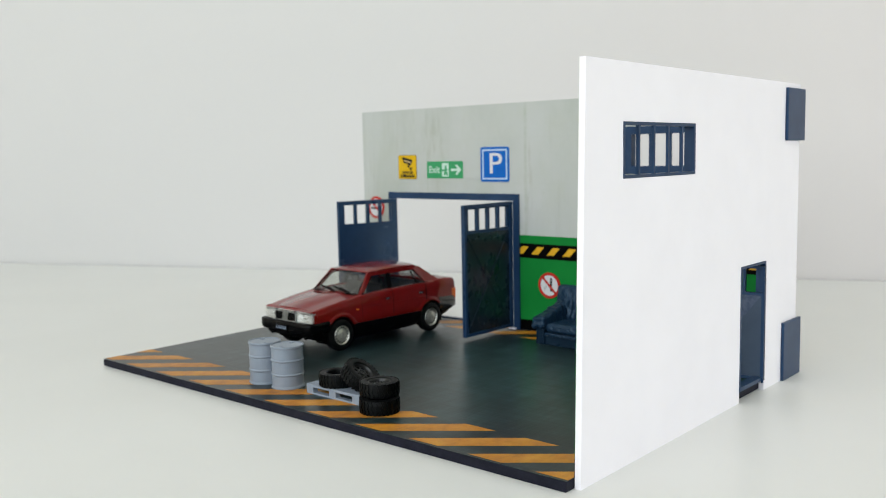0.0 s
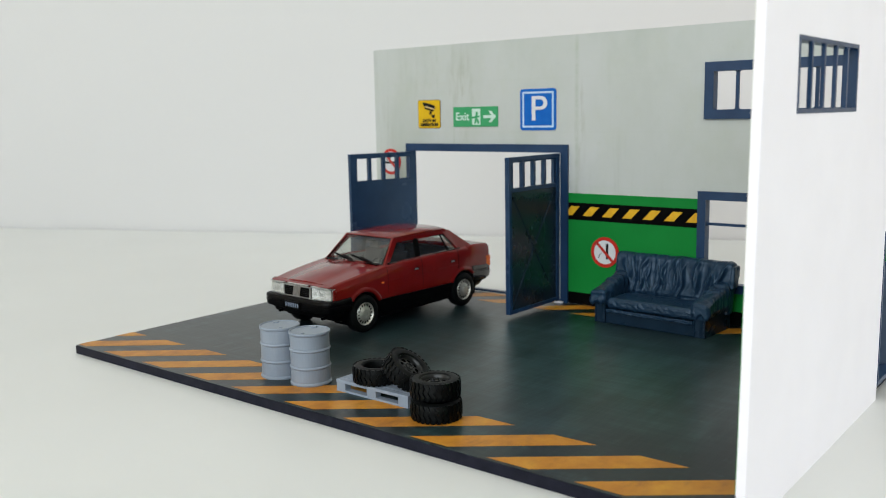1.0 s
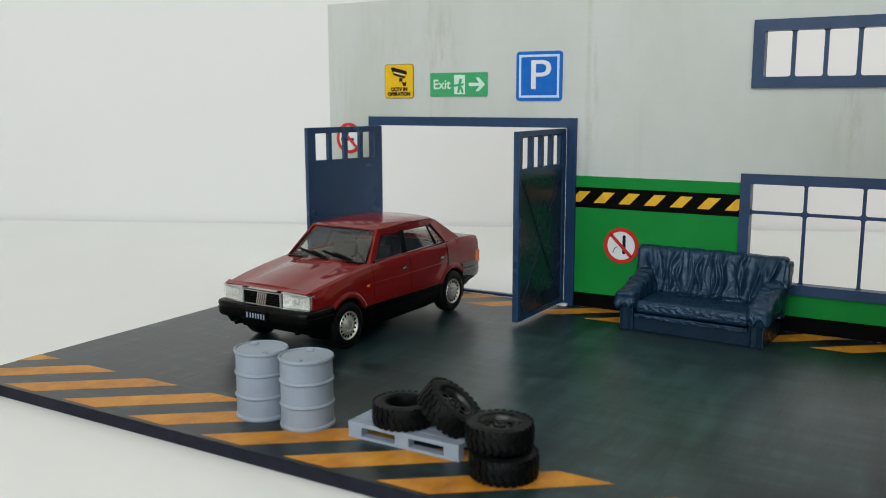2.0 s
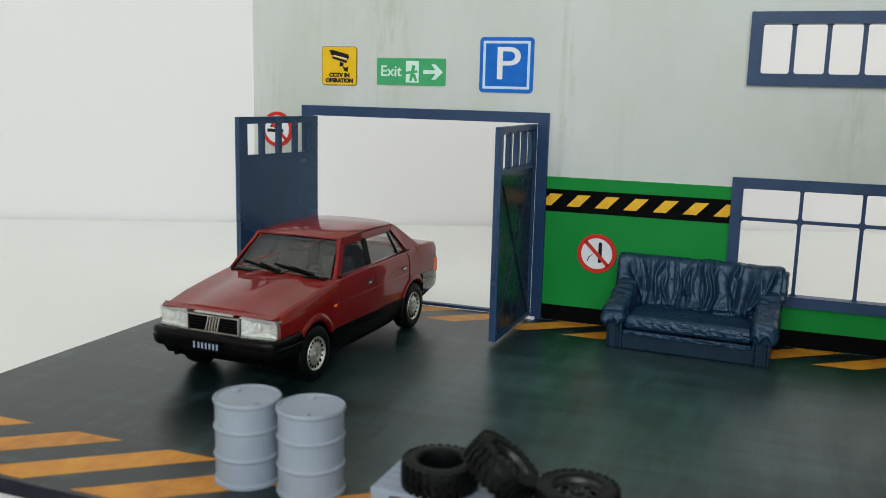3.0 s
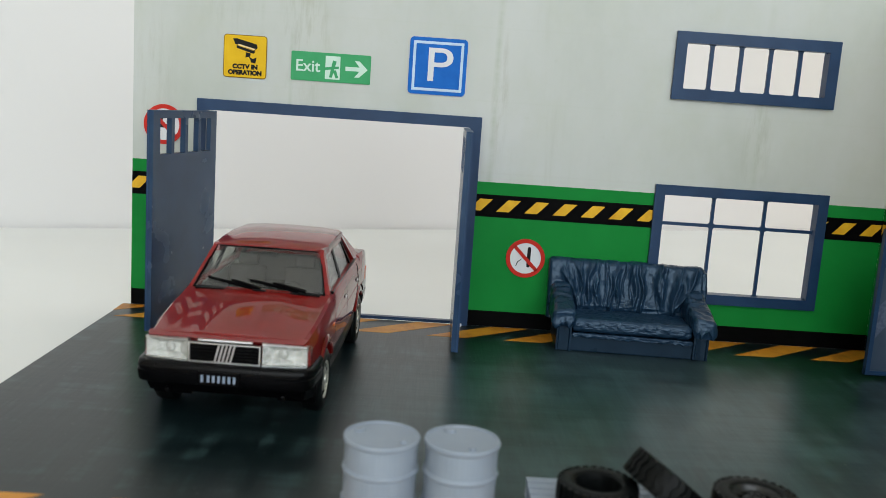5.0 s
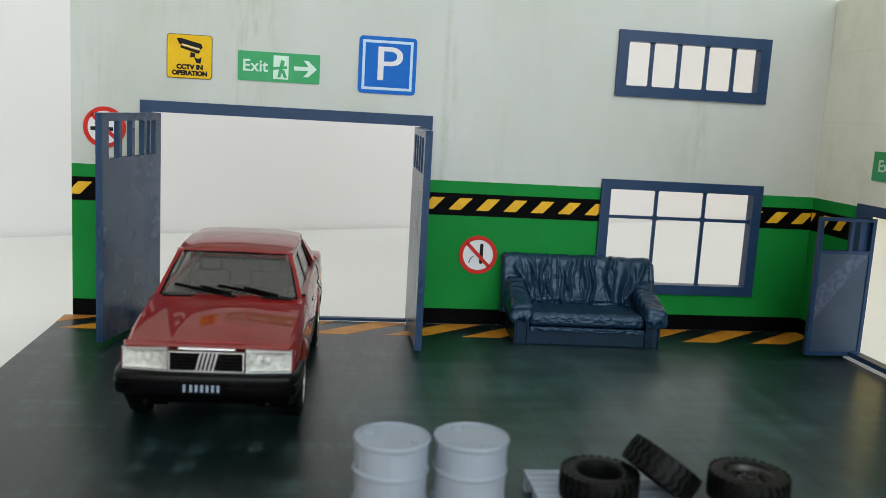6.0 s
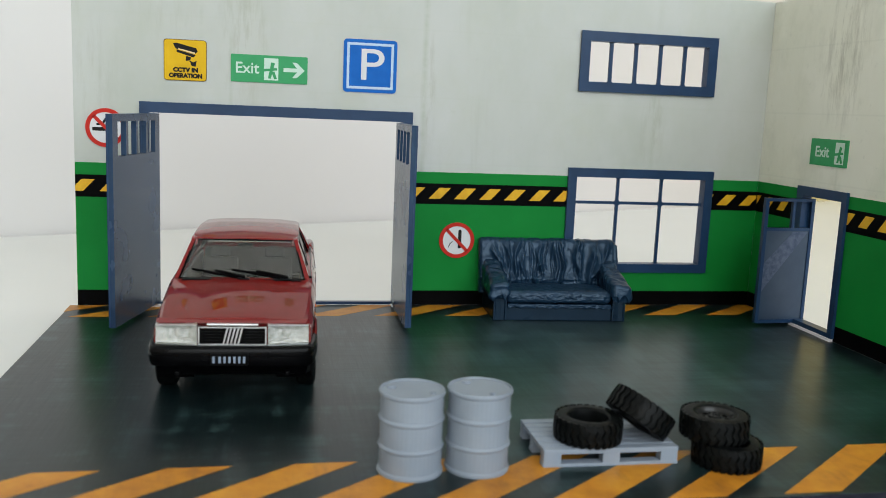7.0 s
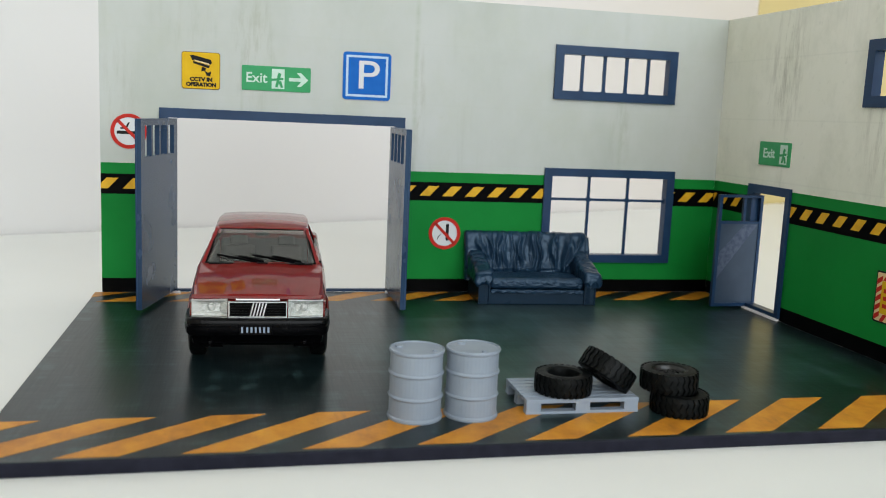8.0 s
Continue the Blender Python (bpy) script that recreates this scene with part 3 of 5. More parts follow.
def gate_leaf(name, length, side, x, y, rz, label):
    """A leaf that hangs on its post: local u from the hinge, braced on one face (side)."""
    t = thing(name, label, "gate", x, y, 1.3, rz, group="leaves of the garage gate")

    def put(u, w, v):
        return Vector((u, w, v))

    h = 59.7
    lights = []
    n, x0, x1 = 4, 3.0, length - 2.6
    step = (x1 - x0) / n
    for i in range(n):
        lights.append((x0 + step * i + 0.75, x0 + step * (i + 1) - 0.75, 48.0, 57.6))
    # the panel is flush with the rim on the smooth face
    bm = holed((0.15, length + 0.1, 0.05, h - 0.05), lights, *sorted((-0.98 * side, 0.35 * side)), put)
    part("panel", bm, SLATE_SMOOTH, t)
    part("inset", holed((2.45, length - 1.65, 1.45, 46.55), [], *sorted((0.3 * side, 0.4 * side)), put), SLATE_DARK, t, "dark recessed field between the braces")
    rim = bmesh.new()
    holed((0.3, length, 0, h), [(2.4, length - 1.6, 1.4, h - 1.5)], *sorted((-0.9 * side, 0.95 * side)), put, rim)
    part("rim", soft_edges(rim, 0.2), SLATE, t)
    for i in range(1, n):
        c = x0 + step * i
        part("bar", boxed(c - 0.72, c + 0.72, -0.6, 0.6, 48.05, h - 1.52), SLATE, t)
    part("rail", boxed(2.6, length - 1.6, -0.6, 0.6, 46.6, 48.0), SLATE, t)
    a, b = (3.0, 1.8), (length - 2.0, 46.2)
    for (p, q) in (((a[0], a[1]), (b[0], b[1])), ((a[0], b[1]), (b[0], a[1]))):
        d = Vector((q[0] - p[0], q[1] - p[1])).normalized()
        s = Vector((-d.y, d.x)) * 0.28
        w0, w1 = (0.33 * side, 0.8 * side)
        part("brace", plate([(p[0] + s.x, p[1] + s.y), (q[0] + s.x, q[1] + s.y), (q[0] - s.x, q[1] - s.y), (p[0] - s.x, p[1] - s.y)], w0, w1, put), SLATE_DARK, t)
    for v in (4, h - 5):
        bm = lathe(bmesh.new(), [(0.55, v), (0.62, v + 0.2), (0.62, v + 2.6), (0.55, v + 2.8)], 14)
        bmesh.ops.translate(bm, verts=bm.verts, vec=(0.62, 0, 0))
        part("hinge", bm, SLATE, t, smooth=True)
    part("pivot", lathe(bmesh.new(), [(0.4, -1.3), (0.4, 0.3)], 12), SLATE, t, m=pose(0.0009, 0, 0))
    return t


def turn(dx, dy):
    return math.degrees(math.atan2(dy, dx))


gate_leaf("gate_leaf", 35.2, -1, -209.4, -0.4, turn(-8.3, -34.3), "slate blue gate leaf standing open, smooth inner face")
gate_leaf("gate_leaf", 35.5, 1, -133.4, -0.9, turn(-0.45, -35.3), "slate blue gate leaf standing open, cross-braced face")

# side door frame and its open leaf
door_frame = thing("door_frame", "slate blue frame of the narrow side door", "door frame", kind="structure")
bm = holed((25.9, 51.9, 0.9, 46.2), [(29.3, 49.5, 2.3, 43.2)], -1.1, -0.16, on_side)
part("surround", soft_edges(bm, 0.25), SLATE, door_frame)
part("lining", holed((28.45, 50.25, 0.9, 43.95), [(29.3, 49.5, 2.3, 43.2)], -0.16, 2.2, on_side), SLATE, door_frame)
leaf = thing("door_leaf", "slate blue side door leaf standing open, scuffed panel", "door", 0.0, -30.2, 1.0, turn(-17.9, -0.8))


def on_leaf(u, w, v):
    return Vector((u, w, v))


bm = holed((0.3, 18.3, 0, 41.2), [(1.4, 7.2, 31.6, 40.2), (8.2, 17.1, 31.6, 40.2)], -0.4, 0.4, on_leaf)
part("panel", bm, SLATE_DUSTY_SHEEN, leaf)
bm = holed((0.3, 18.3, 0, 41.2), [(1.4, 17.1, 1.2, 40.2)], -0.75, 0.75, on_leaf)
part("rim", soft_edges(bm, 0.2), SLATE, leaf)
part("rail", boxed(1.4, 17.1, -0.6, 0.6, 30.6, 31.6), SLATE, leaf)
part("bar", boxed(7.2, 8.2, -0.6, 0.6, 31.6, 40.2), SLATE, leaf)
part("scuffed_patch", plate([(1.8, 30.3), (7.2, 30.3), (16.9, 19.8), (16.9, 10.5)], 0.4, 0.46, on_leaf), SLATE_WORN, leaf, "rough pale diagonal scuff")
part("pivot", lathe(bmesh.new(), [(0.4, -1.0), (0.4, 0.3)], 12), SLATE, leaf, m=pose(0.0009, 0, 0))

# corner brackets that hold the two wall cards together
for z0, z1 in ((86.3, 105.4), (-3.0, 19.0)):
    b = thing("corner_bracket", "slate blue plastic bracket clipped round the wall corner", "bracket", group="corner brackets")
    part("side_plate", soft_edges(boxed(-1.0, 0.15, -12.4, 5.2, z0, z1), 0.3), SLATE, b)
    part("rear_plate", boxed(-18.0, -1.0, 2.62, 4.2, z0 + 0.1, z1 - 0.1, bevel=0.3), SLATE, b)


# ---- signs ----
def sign(name, label, put):
    return tagged(new(name), label, "sign")


S0, S1, S2, S3 = -0.16, -0.3, -0.36, -0.42
p = sign("parking_sign", "square blue parking sign with a white letter on the wall", on_back)
part("plate", plate(rounded(-152.0, -134.8, 70.2, 86.9, 1.2), 0.0, S1, on_back), SIGN_BLUE, p)
bm = holed((-150.9, -135.9, 71.3, 85.8), [(-150.1, -136.7, 72.1, 85.0)], S2, S1, on_back)
part("border", bm, SIGN_ICE, p)
lettering("letter", "P", 14.2, -143.1, 78.5, S2, on_back, SIGN_WHITE, p, 1.2, 0.03)

p = sign("camera_warning_sign", "yellow camera warning sign with black picture and words", on_back)
part("plate", plate(rounded(-207.1, -194.3, 71.3, 83.8, 0.9), 0.0, S1, on_back), SIGN_RIM, p)
part("face", plate(rounded(-206.9, -194.5, 71.5, 83.6, 0.8), S1, S2, on_back), SIGN_YELLOW, p)
lettering("words", "CCTV IN", 1.75, -200.6, 74.55, S3, on_back, SIGN_BLACK, p, 1.08, 0.12)
lettering("words", "OPERATION", 1.75, -200.6, 72.8, S3, on_back, SIGN_BLACK, p, 1.02, 0.12)
part("camera_picture", plate([(-204.4, 82.6), (-203.6, 81.0), (-197.9, 79.4), (-197.0, 80.3), (-197.4, 81.3), (-203.2, 82.7)], S2, S3, on_back), SIGN_BLACK, p)
part("camera_picture", plate([(-203.3, 80.7), (-203.2, 79.9), (-198.2, 78.5), (-197.6, 79.2)], S2, S3, on_back), SIGN_BLACK, p)
part("camera_shine", plate([(-202.9, 81.15), (-202.7, 80.75), (-198.0, 79.55), (-197.7, 79.95)], S3 - 0.03, S3, on_back), SIGN_CREAM, p)
part("bracket_picture", plate([(-200.4, 78.9), (-199.0, 78.5), (-199.2, 77.6), (-200.6, 77.3)], S2, S3, on_back), SIGN_BLACK, p)
part("bracket_picture", plate([(-199.8, 77.7), (-198.3, 77.0), (-197.3, 77.5), (-197.6, 75.7), (-198.8, 75.9), (-199.2, 76.9)], S2, S3, on_back), SIGN_BLACK, p)


def exit_sign(put, u0, u1, v0, v1, arrow):
    p = sign("exit_sign", "green exit sign with white word" + (" and arrow" if arrow else " and doorway"), put)
    h = v1 - v0
    part("plate", plate(rounded(u0, u1, v0, v1, 0.35), 0.0, S1, put), SIGN_GREEN, p)
    word = u0 + (4.95 if arrow else 6.2)
    lettering("word", "Exit", h * 0.56, word, v0 + h * 0.5, S2, put, SIGN_PALE, p, 1.0, 0.07)
    d0 = u0 + (10.2 if arrow else 12.9)
    part("doorway_picture", holed((d0, d0 + 4.4, v0 + h * 0.1, v1 - h * 0.1), [], S2, S1, put), SIGN_PALE, p)
    # plain shape in the doorway
    part("doorway_bars", plate([(d0 + 1.2, v0 + h * 0.16), (d0 + 2.1, v0 + h * 0.16), (d0 + 3.3, v0 + h * 0.72), (d0 + 2.2, v0 + h * 0.76)], S3, S2, put), SIGN_GREEN, p)
    part("doorway_bars", plate([(d0 - 0.4, v0 + h * 0.4), (d0 - 0.2, v0 + h * 0.5), (d0 + 4.0, v0 + h * 0.56), (d0 + 4.0, v0 + h * 0.47)], S3 - 0.02, S2, put), SIGN_GREEN, p)
    part("doorway_bars", plate([(d0 + 2.2, v0 + h * 0.4), (d0 + 3.2, v0 + h * 0.42), (d0 + 4.0, v0 + h * 0.16), (d0 + 3.2, v0 + h * 0.14)], S3 - 0.04, S2, put), SIGN_GREEN, p)
    if arrow:
        m, a = v0 + h * 0.5, u0 + 16.2
        part("arrow", plate([(a, m - 0.6), (a, m + 0.6), (a + 4.2, m + 0.6), (a + 2.7, m + 2.4), (a + 4.1, m + 2.4), (a + 6.6, m), (a + 4.1, m - 2.4), (a + 2.7, m - 2.4), (a + 4.2, m - 0.6)], S2, S1, put), SIGN_PALE, p)
    return p


exit_sign(on_back, -187.0, -163.3, 71.8, 80.3, True)
exit_sign(on_side, 29.8, 48.8, 53.4, 61.8, False)


def ban_sign(name, label, cu, cv, r):
    p = sign(name, label, on_back)
    part("plate", plate(disc(cu, cv, r * 0.93), 0.0, S1, on_back), SIGN_WHITE, p)
    part("red_ring", ring_plate(cu, cv, r * 0.79, r, 0.0, S3, on_back), SIGN_RED, p)
    a = radians(135)
    d, s = Vector((math.cos(a), math.sin(a))) * r * 0.85, Vector((math.sin(a), -math.cos(a))) * r * 0.09
    part("red_slash", plate([(cu + d.x + s.x, cv + d.y + s.y), (cu - d.x + s.x, cv - d.y + s.y), (cu - d.x - s.x, cv - d.y - s.y), (cu + d.x - s.x, cv + d.y - s.y)], S3, S1, on_back), SIGN_RED, p)
    return p


p = ban_sign("no_smoking_sign", "round red and white no smoking sign on the wall", -224.4, 56.0, 5.95)
part("cigarette_picture", plate([(-228.3, 55.0), (-222.0, 55.0), (-222.0, 56.1), (-228.3, 56.1)], S2, S1, on_back), SIGN_BLACK, p)
part("smoke_picture", plate([(-227.2, 57.2), (-225.4, 57.6), (-224.6, 59.0), (-224.0, 59.0), (-224.9, 57.0), (-227.0, 56.6)], S2, S1, on_back), SIGN_BLACK, p)
p = ban_sign("prohibition_sign", "round red and white prohibition sign with a black bar", -112.45, 22.4, 6.05)
part("black_bar", plate(rounded(-112.0, -110.9, 19.6, 26.0, 0.5), S2, S1, on_back), SIGN_BLACK, p)
part("thin_line", plate([(-115.4, 19.9), (-114.9, 21.3), (-113.6, 22.3), (-113.7, 22.0), (-114.7, 21.1), (-115.1, 19.9)], S2, S1, on_back), SIGN_BLACK, p)

p = sign("fire_point_sign", "yellow fire sign with a red and cream hatched border", on_side)
part("plate", plate(rounded(97.6, 112.4, 11.4, 26.6, 0.6), 0.0, S0, on_side), SIGN_BLACK, p)
part("face", plate(rounded(98.1, 111.9, 11.9, 26.1, 0.4), S0, S1, on_side), SIGN_CREAM, p)
part("centre", holed((100.4, 109.6, 14.2, 23.8), [], S3, S2, on_side), SIGN_YELLOW, p)
for k in range(5):
    v = 11.95 + k * 2.62
    for u0, u1 in ((98.2, 100.3), (109.7, 111.8)):
        part("hatch", plate([(u0, v), (u0, v + 1.55), (u1, v + 2.9), (u1, v + 1.35)], S2, S1, on_side), SIGN_RED, p)
for k in range(3):
    u = 100.6 + k * 3.0
    for v0, v1 in ((11.95, 14.1), (23.9, 26.05)):
        part("hatch", plate([(u, v0), (u + 1.5, v0), (u + 2.9, v1), (u + 1.4, v1)], S2, S1, on_side), SIGN_RED, p)
for v in (16.0, 18.2, 20.4):
    part("writing_bar", holed((101.4, 107.6, v, v + 1.2), [], S3 - 0.05, S3, on_side), SIGN_RED, p)


# ---- drums ----
def drum(x, y, rz):
    t = thing("oil_drum", "pale grey plastic oil drum with two raised hoops", "barrel", x, y, 0.0, rz, group="oil drums")
    prof = [(0.0, 0.25), (5.4, 0.25), (5.6, 0.0), (6.05, 0.0), (6.15, 0.35), (6.05, 0.75), (5.82, 0.95), (5.78, 4.6), (6.0, 4.8), (6.12, 5.05), (6.0, 5.3), (5.78, 5.5),
            (5.78, 9.6), (6.0, 9.8), (6.12, 10.05), (6.0, 10.3), (5.78, 10.5), (5.8, 14.2), (6.05, 14.45), (6.15, 14.8), (6.05, 15.15), (5.75, 15.2), (5.6, 14.9), (0.0, 14.85)]
    prof = [(r, h * 1.035) for r, h in prof]
    bm = bmesh.new()
    lathe(bm, [(max(r, 0.01), h) for r, h in prof], 42)
    part("shell", bm, DRUM_GREY, t, smooth=8)
    for a, r, s in ((2.4, 4.1, 0.95), (5.4, 4.2, 0.55)):
        part("bung", lathe(bmesh.new(), [(s, 15.2), (s, 15.6), (s * 0.85, 15.8), (0.02, 15.82)], 20), DRUM_GREY, t, smooth=35, m=pose(r * math.cos(a) * MM, r * math.sin(a) * MM, 0))
    return t


drum(-148.6, -136.5, 15)
drum(-135.8, -136.2, -20)

# ---- pallet ----
pallet = thing("pallet", "pale grey plastic pallet lying on the striped floor", "pallet", -109.6, -128.9, 0.0, -0.5)
for i in range(7):
    y = -9.3 + i * 2.45
    part("deck_board", boxed(-13.6, 13.6, y, y + 2.15, 2.55, 3.5, bevel=0.12), PALLET_GREY, pallet)
for y in (-9.3, -1.9, 5.4):
    part("bottom_board", boxed(-13.6, 13.6, y, y + 2.3, 0.0, 0.65, bevel=0.1), PALLET_GREY, pallet)
    for x in (-13.5, -1.7, 10.1):
        part("block", boxed(x, x + 3.4, y + 0.05, y + 2.25, 0.6, 2.6), PALLET_GREY, pallet)


# ---- loose tyres ----
def tyre(x, y, z, normal, spin, hub, label):
    q = Vector(normal).normalized().to_track_quat("Z", "Y").to_euler()
    t = thing("loose_tyre", label, "tyre", group="loose tyres")
    t.matrix_world = Matrix.Translation(Vector((x, y, z)) * MM) @ q.to_matrix().to_4x4() @ pose(0, 0, 0, 0, 0, spin)
    prof = [(3.9, -2.0), (4.3, -2.35), (5.4, -2.45), (6.1, -2.2), (6.35, -1.7), (6.4, 0.0), (6.35, 1.7), (6.1, 2.2), (5.4, 2.45), (4.3, 2.35), (3.9, 2.0), (3.75, 1.2), (3.75, -1.2)]
    part("casing", lathe(bmesh.new(), prof, 56, closed=True), RUBBER, t, smooth=35)
    bm = bmesh.new()
    n = 28
    pitch = 2 * math.pi / n
    nodes = [(-2.3, 0.0), (-1.15, 0.34), (0.0, -0.1), (1.15, 0.24), (2.3, -0.1)]
    for i in range(n):
        for (za, sa), (zb, sb) in zip(nodes, nodes[1:]):
            ends = []
            for r in (6.2, 6.78):
                edge = 0.14 if r > 6.5 else 0.0
                ends.append([((r - edge * (abs(z) > 2)) * math.cos(pitch * (i + sh + k)), (r - edge * (abs(z) > 2)) * math.sin(pitch * (i + sh + k)), z) for z, sh, k in ((za, sa, -0.3), (za, sa, 0.3), (zb, sb, 0.3), (zb, sb, -0.3))])
            hexa(bm, *ends)
    part("tread", bm, RUBBER, t)
    if hub:
        # a dished disc with a ring of round-ended slots and a stepped hub
        bm = lathe(bmesh.new(), [(3.85, -1.4), (3.9, 1.9), (3.7, 2.15), (3.45, 1.9), (3.3, 1.15), (2.9, 1.0), (1.7, 1.25), (1.35, 1.3), (1.3, 1.75), (0.75, 1.8), (0.7, 1.45), (0.02, 1.4)], 48)
        part("wheel_disc", bm, DISC_GREY, t, "dark grey slotted wheel disc", smooth=35)
        for i in range(8):
            a = 2 * math.pi * i / 8
            c, s = math.cos(a), math.sin(a)
            lo = [(c * r - s * w, s * r + c * w, 0.9) for r, w in ((1.85, 0.3), (2.3, 0.52), (2.75, 0.6), (3.05, 0.36), (3.05, -0.36), (2.75, -0.6), (2.3, -0.52), (1.85, -0.3))]
            hi = [(p[0], p[1], 1.0 + 0.34 * (3.3 - math.hypot(p[0], p[1])) / 1.6) for p in lo]
            part("slot", hexa(bmesh.new(), lo, hi), SLOT_BLACK, t)
        for i in range(5):
            a = 2 * math.pi * (i + 0.3) / 5
            part("wheel_nut", lathe(bmesh.new(), [(0.17, 1.6), (0.17, 2.0), (0.02, 2.05)], 8), RUBBER, t, m=pose(1.03 * math.cos(a) * MM, 1.03 * math.sin(a) * MM, 0))
    return t


tyre(-112.7, -132.5, 3.5 + 2.45, (0, 0, 1), 10, False, "chunky black tyre lying flat on the pallet")
tyre(-101.7, -132.0, 8.3, (0.59, 0.15, 0.79), 33, True, "chunky black tyre leaning on another tyre")
tyre(-86.0, -138.6, 2.45, (0, 0, 1), 5, False, "chunky black tyre lying flat under another")
tyre(-88.0, -136.5, 7.35, (0, 0, 1), 20, True, "chunky black tyre lying on top of another")


# ---- sofa ----
def soft_box(x0, x1, y0, y1, z0, z1, r, n, shape):
    """A rounded block whose skin is moved by shape(p, normal)."""
    bm = bmesh.new()
    bmesh.ops.create_cube(bm, size=2)
    bmesh.ops.subdivide_edges(bm, edges=bm.edges[:], cuts=n, use_grid_fill=True)
    c = Vector(((x0 + x1) / 2, (y0 + y1) / 2, (z0 + z1) / 2))
    half = Vector(((x1 - x0) / 2, (y1 - y0) / 2, (z1 - z0) / 2))
    for v in bm.verts:
        p = Vector((v.co.x * half.x, v.co.y * half.y, v.co.z * half.z))
        inner = Vector([max(-(half[i] - r), min(half[i] - r, p[i])) for i in range(3)])
        d = p - inner
        normal = d.normalized() if d.length > 1e-6 else p.normalized()
        q = c + inner + normal * (r if d.length > 1e-6 else 0)
        v.co = shape(q, normal)
    return bm


def creases(p, seed, fx, fz, slant=0.0):
    """Soft folds that run mostly upright: ridges of noise."""
    v = noise.noise(Vector((p.x * fx + slant * p.z + seed, p.y * 0.05, p.z * fz)))
    w = noise.noise(Vector((p.x * fx * 2.3 + seed * 2, p.y * 0.1, p.z * fz * 2.1 + slant * p.x)))
    return (1 - 2.4 * abs(v)) + 0.45 * (1 - 2.4 * abs(w))


def crumple(p, seed, f):
    return noise.fractal(Vector((p.x * f + seed, p.y * f, p.z * f)), 1.0, 2.0, 4)


sofa = thing("sofa", "small dark blue two-seat sofa draped with a rumpled cover", "sofa", -81.9, -12.3, 0.0, -3.2)


fold_dice = random.Random(23)
FOLDS = []
for count, step, wide, deep in ((14, 3.3, (0.62, 1.15), (0.75, 1.4)), (30, 1.5, (0.2, 0.36), (0.08, 0.32))):
    for k in range(count):
        top = -21.8 + step * k + fold_dice.uniform(-0.42, 0.42) * step
        gather = min(1.0, max(0.0, (abs(top) - 7.0) / 7.0))
        foot = top * 0.9 * (1 - gather) + math.copysign(14.2 + (abs(top) - 15) * 0.2, top) * gather
        FOLDS.append((top, foot + fold_dice.uniform(-1.1, 1.1), fold_dice.uniform(*wide), fold_dice.uniform(*deep), fold_dice.uniform(8.0, 14.0), fold_dice.uniform(17.0, 25.0), fold_dice.uniform(-1.5, 1.5), fold_dice.uniform(0, 6)))


def drape(x, z):
    """Depth of the hanging cover: narrow folds that gather towards the lower corners."""
    d = 0.0
    for top, foot, w, amp, z0, z1, bow, wave in FOLDS:
        if z0 - 2 < z < z1 + 2:
            f = min(max((z - 11.5) / 11.5, 0.0), 1.2)
            at = foot + (top - foot) * f + bow * math.sin(math.pi * min(f, 1.0)) + 0.4 * math.sin(z * 0.55 + wave)
            e = (x - at) / (w * (0.75 + 0.35 * f))
            if abs(e) < 3:
                ends = min(1.0, max(0.0, (z - z0 + 2) / 3.5)) * min(1.0, max(0.0, (z1 + 2 - z) / 3.5))
                d += amp * math.exp(-abs(e) ** 1.6) * ends
    return d if d < 1.0 else 1.0 + 0.5 * (d - 1.0)


def hung_cover(x0, x1, cols, rows):
    """The padded back under its cover: one closed ring round each column, folds on its front."""
    bm = bmesh.new()
    outline = []
    for i in range(rows):
        z = 6.0 + 16.4 * i / (rows - 1)
        outline.append((4.2, z, -1.0, 0.0))
    for i in range(1, 13):
        a = math.pi * i / 12
        outline.append((6.2 - 2.0 * math.cos(a), 22.4 + 1.5 * math.sin(a), -math.cos(a), math.sin(a)))
    outline.append((8.2, 14.0, 1.0, 0.0))
    outline.append((8.2, 6.0, 1.0, 0.0))
    rings = []
    for c in range(cols + 1):
        x = x0 + (x1 - x0) * c / cols
        tuck = min(1.0, min(x - x0, x1 - x) / 1.4)
        slim = (1 - math.sqrt(max(0.0, 1 - (1 - tuck) ** 2))) * 1.3
        ring = []
        for y, z, ny, nz in outline:
            p = Vector((x, y, z))
            out = -slim
            if ny < 0.3:
                out += 1.6 * drape(x, z) * max(0.25, -ny) + 0.2 * crumple(p, 4.0, 0.28) + 0.05 * crumple(p, 6.0, 1.3)
                out -= 0.5 * max(0.0, -ny) * math.cos(x / 9)
                low = max(0.0, 1.0 - abs(z - 10.6) / 2.6) * max(0.0, -ny)
                out += low * (0.55 + 0.5 * creases(Vector((z * 1.3, 0.0, x * 0.35)), 3.0, 0.5, 0.6))
            if nz > 0.3:
                out += 0.16 * crumple(p, 3.0, 0.8)
            q = Vector((x, y + out * ny + (z - 9) * 0.2, z + out * nz))
            ring.append(bm.verts.new(q))
        rings.append(ring)
    n = len(outline)
    for p, q in zip(rings, rings[1:]):
        for i in range(n):
            j = (i + 1) % n
            bm.faces.new((p[i], p[j], q[j], q[i]))
    bm.faces.new(rings[0])
    bm.faces.new(rings[-1])
    return bm


part("backrest", hung_cover(-23.9, 23.2, 340, 58), SOFA_BLUE, sofa, "high rumpled back cover", smooth=80)


